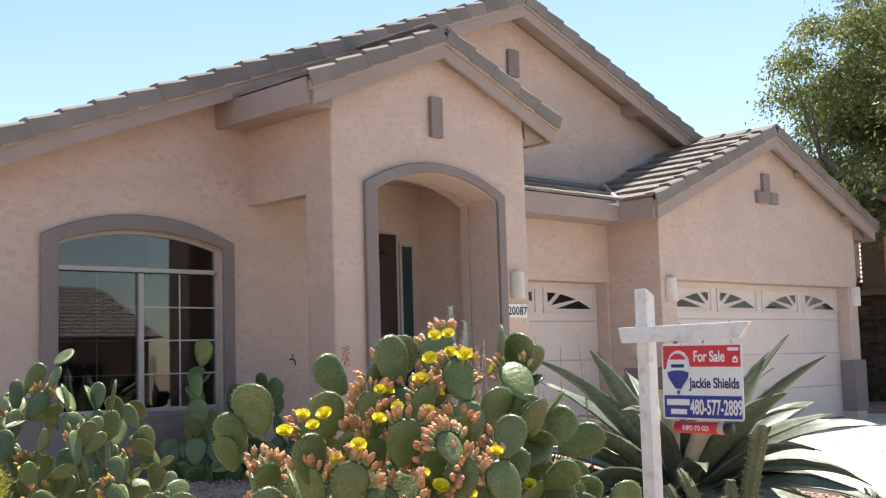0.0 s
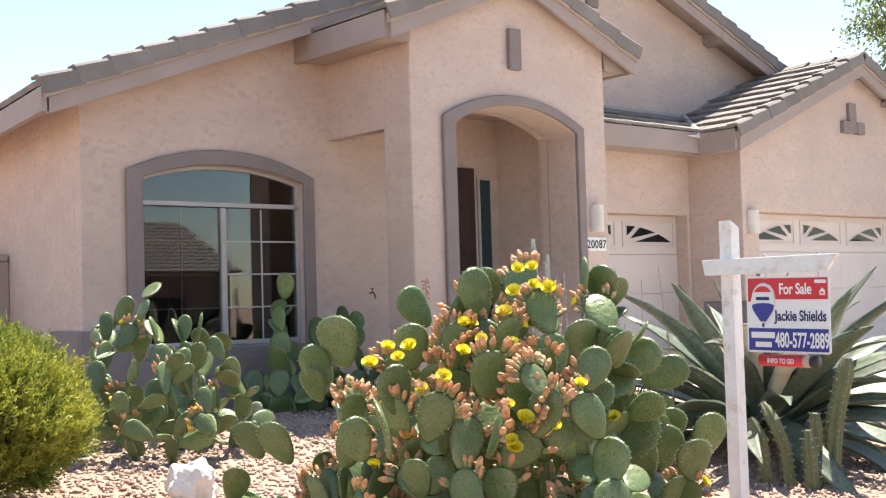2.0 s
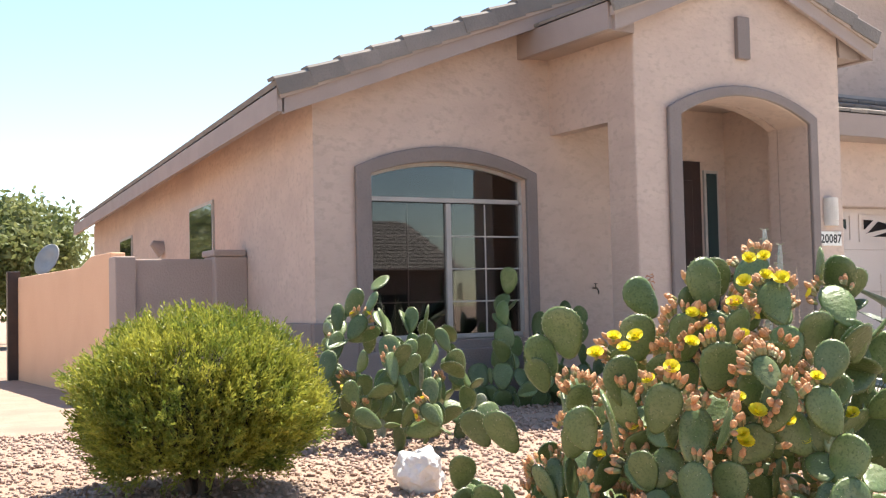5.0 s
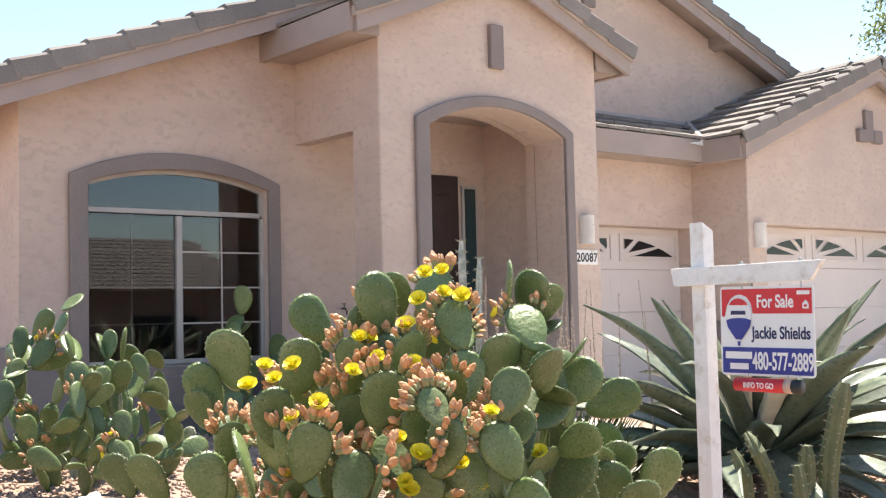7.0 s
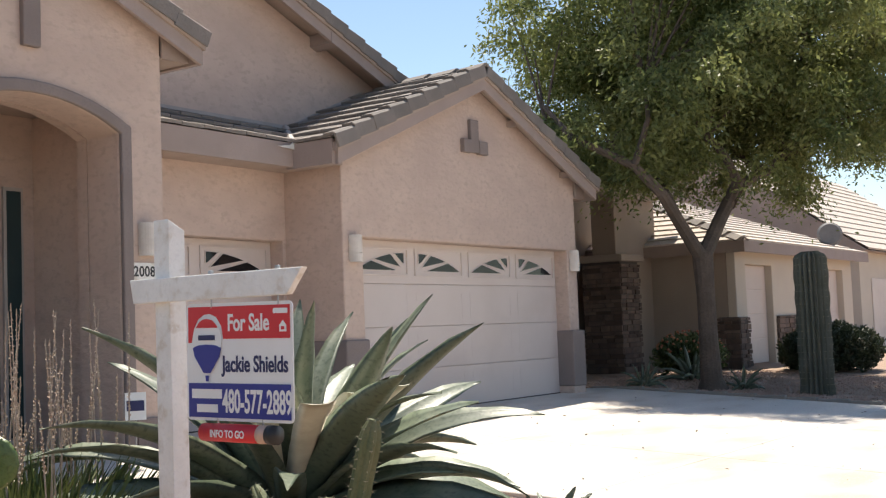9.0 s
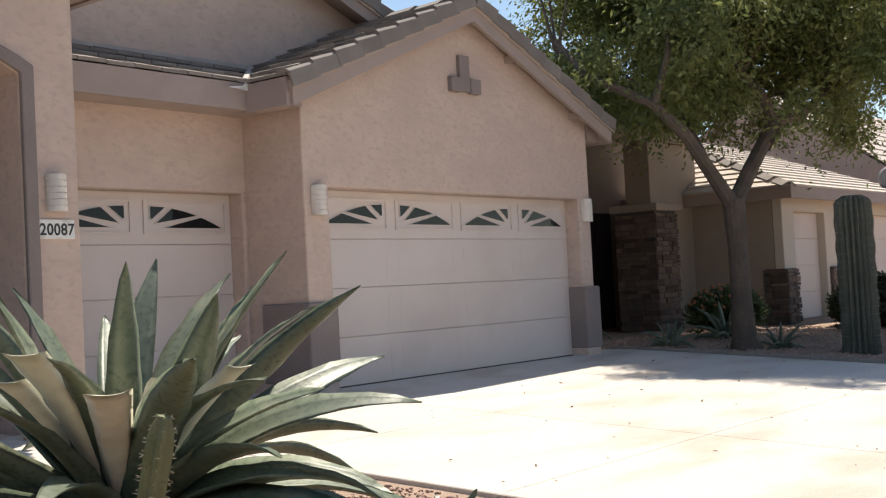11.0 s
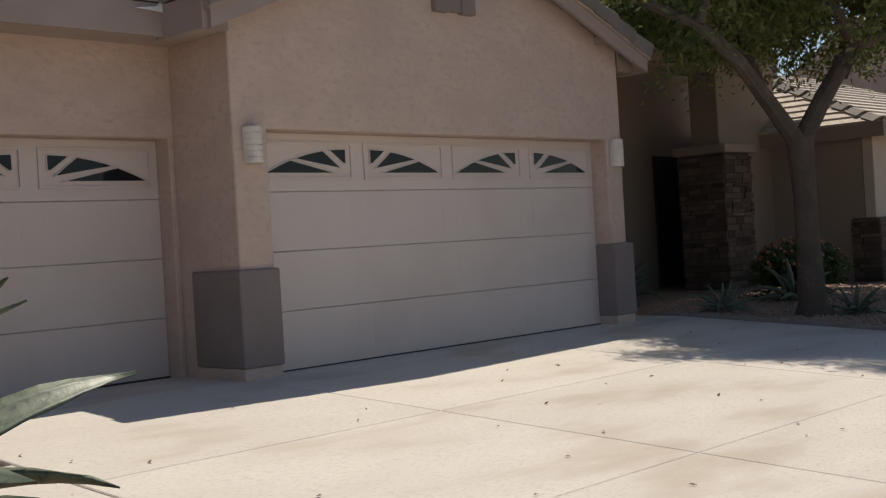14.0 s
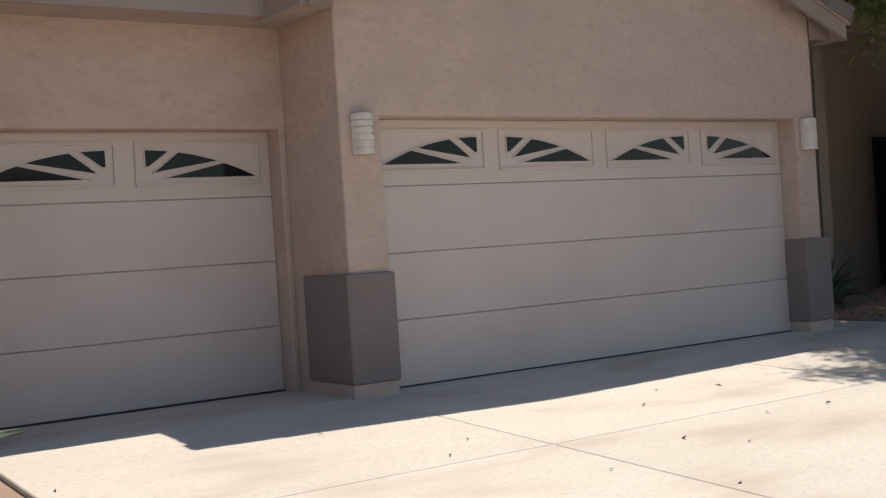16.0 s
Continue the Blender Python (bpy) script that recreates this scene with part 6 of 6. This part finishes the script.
part("roof_deck", roof_slab([(5.9, 8.0, 6.19), (14.2, 8.0, 6.19), (14.2, 14.0, 4.2), (5.9, 14.0, 4.2)]), TILE_PALE, nroof)
part("wall", box(13.75, 13.95, 5.4, 13.5, -0.1, 4.2), NB_WALL, nb)
part("wall", box(5.9, 6.1, 5.4, 13.5, -0.1, 4.2), NB_WALL, nb)
part("wall", box(5.9, 13.95, 13.5, 13.7, -0.1, 4.2), NB_WALL, nb)


def plain_house(x0, x1, y0, y1, h, rise, wall, tile, label, front=-1):
    """A house farther off: walls, gable roof with courses, doors and windows on its front."""
    ho = thing("neighbour_house", label, "house", "neighbouring houses")
    base = -0.7 if y0 < -12 else -0.1
    part("wall", box(x0, x1, y0, y1, base, h), wall, ho)
    ym = (y0 + y1) / 2
    rf = put("roof", from_bm("roof", prism([(y0 - 0.4, h - 0.12), (y1 + 0.4, h - 0.12), (ym, h + rise)], x0 - 0.4, x1 + 0.4, "x"), SOFFIT), ho, None, "tile gable roof")
    for ya in (y0 - 0.4, y1 + 0.4):
        lo, hi = ((x0 - 0.4, ya, h - 0.08), (x1 + 0.4, ya, h - 0.08)), ((x1 + 0.4, ym, h + rise + 0.04), (x0 - 0.4, ym, h + rise + 0.04))
        tagged(put("roof_tiles", courses("roof_tiles", (*lo, *hi), 14, tile), rf), kind="stuff")
    yf = y0 if front < 0 else y1
    s = front * 0.03
    w = x1 - x0
    for a, b, z0, z1, what in ((0.08, 0.42, base, base + 2.2, "garage_door"), (0.52, 0.58, base, base + 2.3, "front_door"), (0.68, 0.86, base + 0.9, base + 2.2, "window")):
        mat = {"garage_door": DOOR_PAINT, "front_door": DARK_WOOD, "window": DOOR_GLASS}[what]
        part(what, box(x0 + w * a, x0 + w * b, min(yf, yf + s), max(yf, yf + s), z0, z1, 0.008), mat, ho)
    return ho


plain_house(25.5, 40.0, 1.5, 11.0, 3.0, 3.5, NB_PALE, TILE_PALE, "pale cream stucco house with light tile roof")
plain_house(-22.0, -6.0, -41.0, -31.0, 2.6, 2.1, OPP_WALL, TILE, "brown stucco house across the street", 1)
plain_house(-3.0, 12.0, -41.5, -31.5, 2.6, 2.3, OPP_WALL, TILE, "brown stucco house with tile roof across the street", 1)
plain_house(-42.0, -26.0, -41.0, -31.0, 2.6, 2.1, NB_PALE, TILE_PALE, "cream stucco house across the street", 1)
plain_house(-27.0, -13.0, 13.0, 24.0, 2.9, 2.2, NB_PALE, TILE_PALE, "cream stucco house behind the garden wall")
vent = thing("roof_disc", "grey round satellite dish on a neighbouring roof", "satellite dish", at=(20.8, 0.95, 2.68))
bm = bmesh.new()
tube(bm, [(0, 0, 0), (0, 0, 0.40)], [0.03, 0.03], 8)
part("pole", bm, STEEL, vent)
bm = bmesh.new()
bmesh.ops.create_cone(bm, cap_ends=True, segments=22, radius1=0.33, radius2=0.27, depth=0.06, matrix=pose(0, -0.06, 0.47, 80, 0, -70))
part("reflector", bm, material("weathered_grey", (0.20, 0.19, 0.185), 0.7), vent)


def far_tree(x, y, h, w, seed):
    g = np.random.default_rng(seed)
    tr = thing("far_tree", "leafy green tree behind the houses", "tree", "far trees", at=(x, y, -0.1))
    bm = bmesh.new()
    tube(bm, [(0, 0, 0), (0.1, 0, h * 0.3), (0, 0.1, h * 0.6)], [0.2, 0.15, 0.06], 8)
    for k in range(5):
        a = k * 1.26
        tube(bm, [(0.1, 0, h * 0.3), (w * 0.3 * math.cos(a), w * 0.3 * math.sin(a), h * 0.55), (w * 0.42 * math.cos(a), w * 0.42 * math.sin(a), h * 0.75)], [0.1, 0.06, 0.03], 6)
    part("trunk", bm, BARK, tr)
    c = unit(g.normal(size=(160, 3))) * (g.random((160, 1)) ** 0.4) * np.array([w * 0.5, w * 0.5, h * 0.33]) + np.array([0, 0, h * 0.66])
    base = np.repeat(c, 170, 0)
    n = len(base)
    off = g.normal(size=(n, 3)) * np.array([0.4, 0.4, 0.3])
    al = unit(g.normal(size=(n, 3)) + np.array([0, 0, -0.4]))
    ac = unit(np.cross(al, g.normal(size=(n, 3))))
    tagged(put("crown", cards("crown", base + off, al * 0.13, ac * 0.06, FAR_LEAF, 0.3), tr), kind="stuff")


for x, y, h, w, s in ((-7.6, 30.0, 4.8, 5.2, 1), (-11.0, 33.0, 4.6, 5.0, 2), (-8.0, 36.0, 4.5, 5.5, 3), (-16, -29.0, 5.0, 4.5, 4)):
    far_tree(x, y, h, w, s)

# ---- tap and flower stalk by the porch ----
tap = thing("garden_tap", "small dark garden tap on the stucco wall", "tap", at=(-5.46, 1.5, 1.17))
bm = bmesh.new()
tube(bm, [(0, 0.01, 0), (0, -0.07, 0), (0, -0.10, -0.03), (0, -0.10, -0.07)], [0.009, 0.009, 0.009, 0.008], 8)
part("spout", bm, BLACK, tap)
bm = bmesh.new()
tube(bm, [(0, -0.05, 0.01), (0, -0.05, 0.05)], [0.006, 0.006], 6)
for k in range(6):
    a = math.tau * k / 6
    b = math.tau * (k + 1) / 6
    tube(bm, [(0.02 * math.cos(a), -0.05 + 0.02 * math.sin(a), 0.05), (0.02 * math.cos(b), -0.05 + 0.02 * math.sin(b), 0.05)], [0.004, 0.004], 5)
part("handle", bm, BLACK, tap)
stalk = thing("flower_stalk", "thin reddish flower stalk at the foot of the porch", "plant", at=(-6.07, -0.25, ground_z(-0.25) - 0.04))
bm = bmesh.new()
tube(bm, [(0, 0, 0), (0.02, 0, 0.6), (0.0, 0, 1.34)], [0.009, 0.007, 0.004], 6)
part("stem", bm, STALK, stalk)
g = random.Random(17)
for k in range(14):
    bm = bmesh.new()
    a = k * 2.4
    z = 1.34 - 0.02 - 0.014 * k
    tube(bm, [(0, 0, z), (0.03 * math.cos(a), 0.03 * math.sin(a), z + 0.01), (0.045 * math.cos(a), 0.045 * math.sin(a), z - 0.015 + g.uniform(-0.01, 0.01))], [0.004, 0.008, 0.004], 5)
    part("floret", bm, RED_FLOWER, stalk)
g = np.random.default_rng(23)
n = 40
lean = unit(np.column_stack([g.normal(0, 0.5, n), g.normal(0, 0.5, n), 0.5 + 0.5 * g.random(n)]))
ln = 0.10 + 0.10 * g.random((n, 1))
tagged(put("leaves", cards("leaves", lean * ln + np.array([0, 0, 0.02]), lean * ln, unit(np.cross(lean, g.normal(size=(n, 3)))) * 0.012, GRASS_LEAF, 0.5), stalk), kind="stuff")
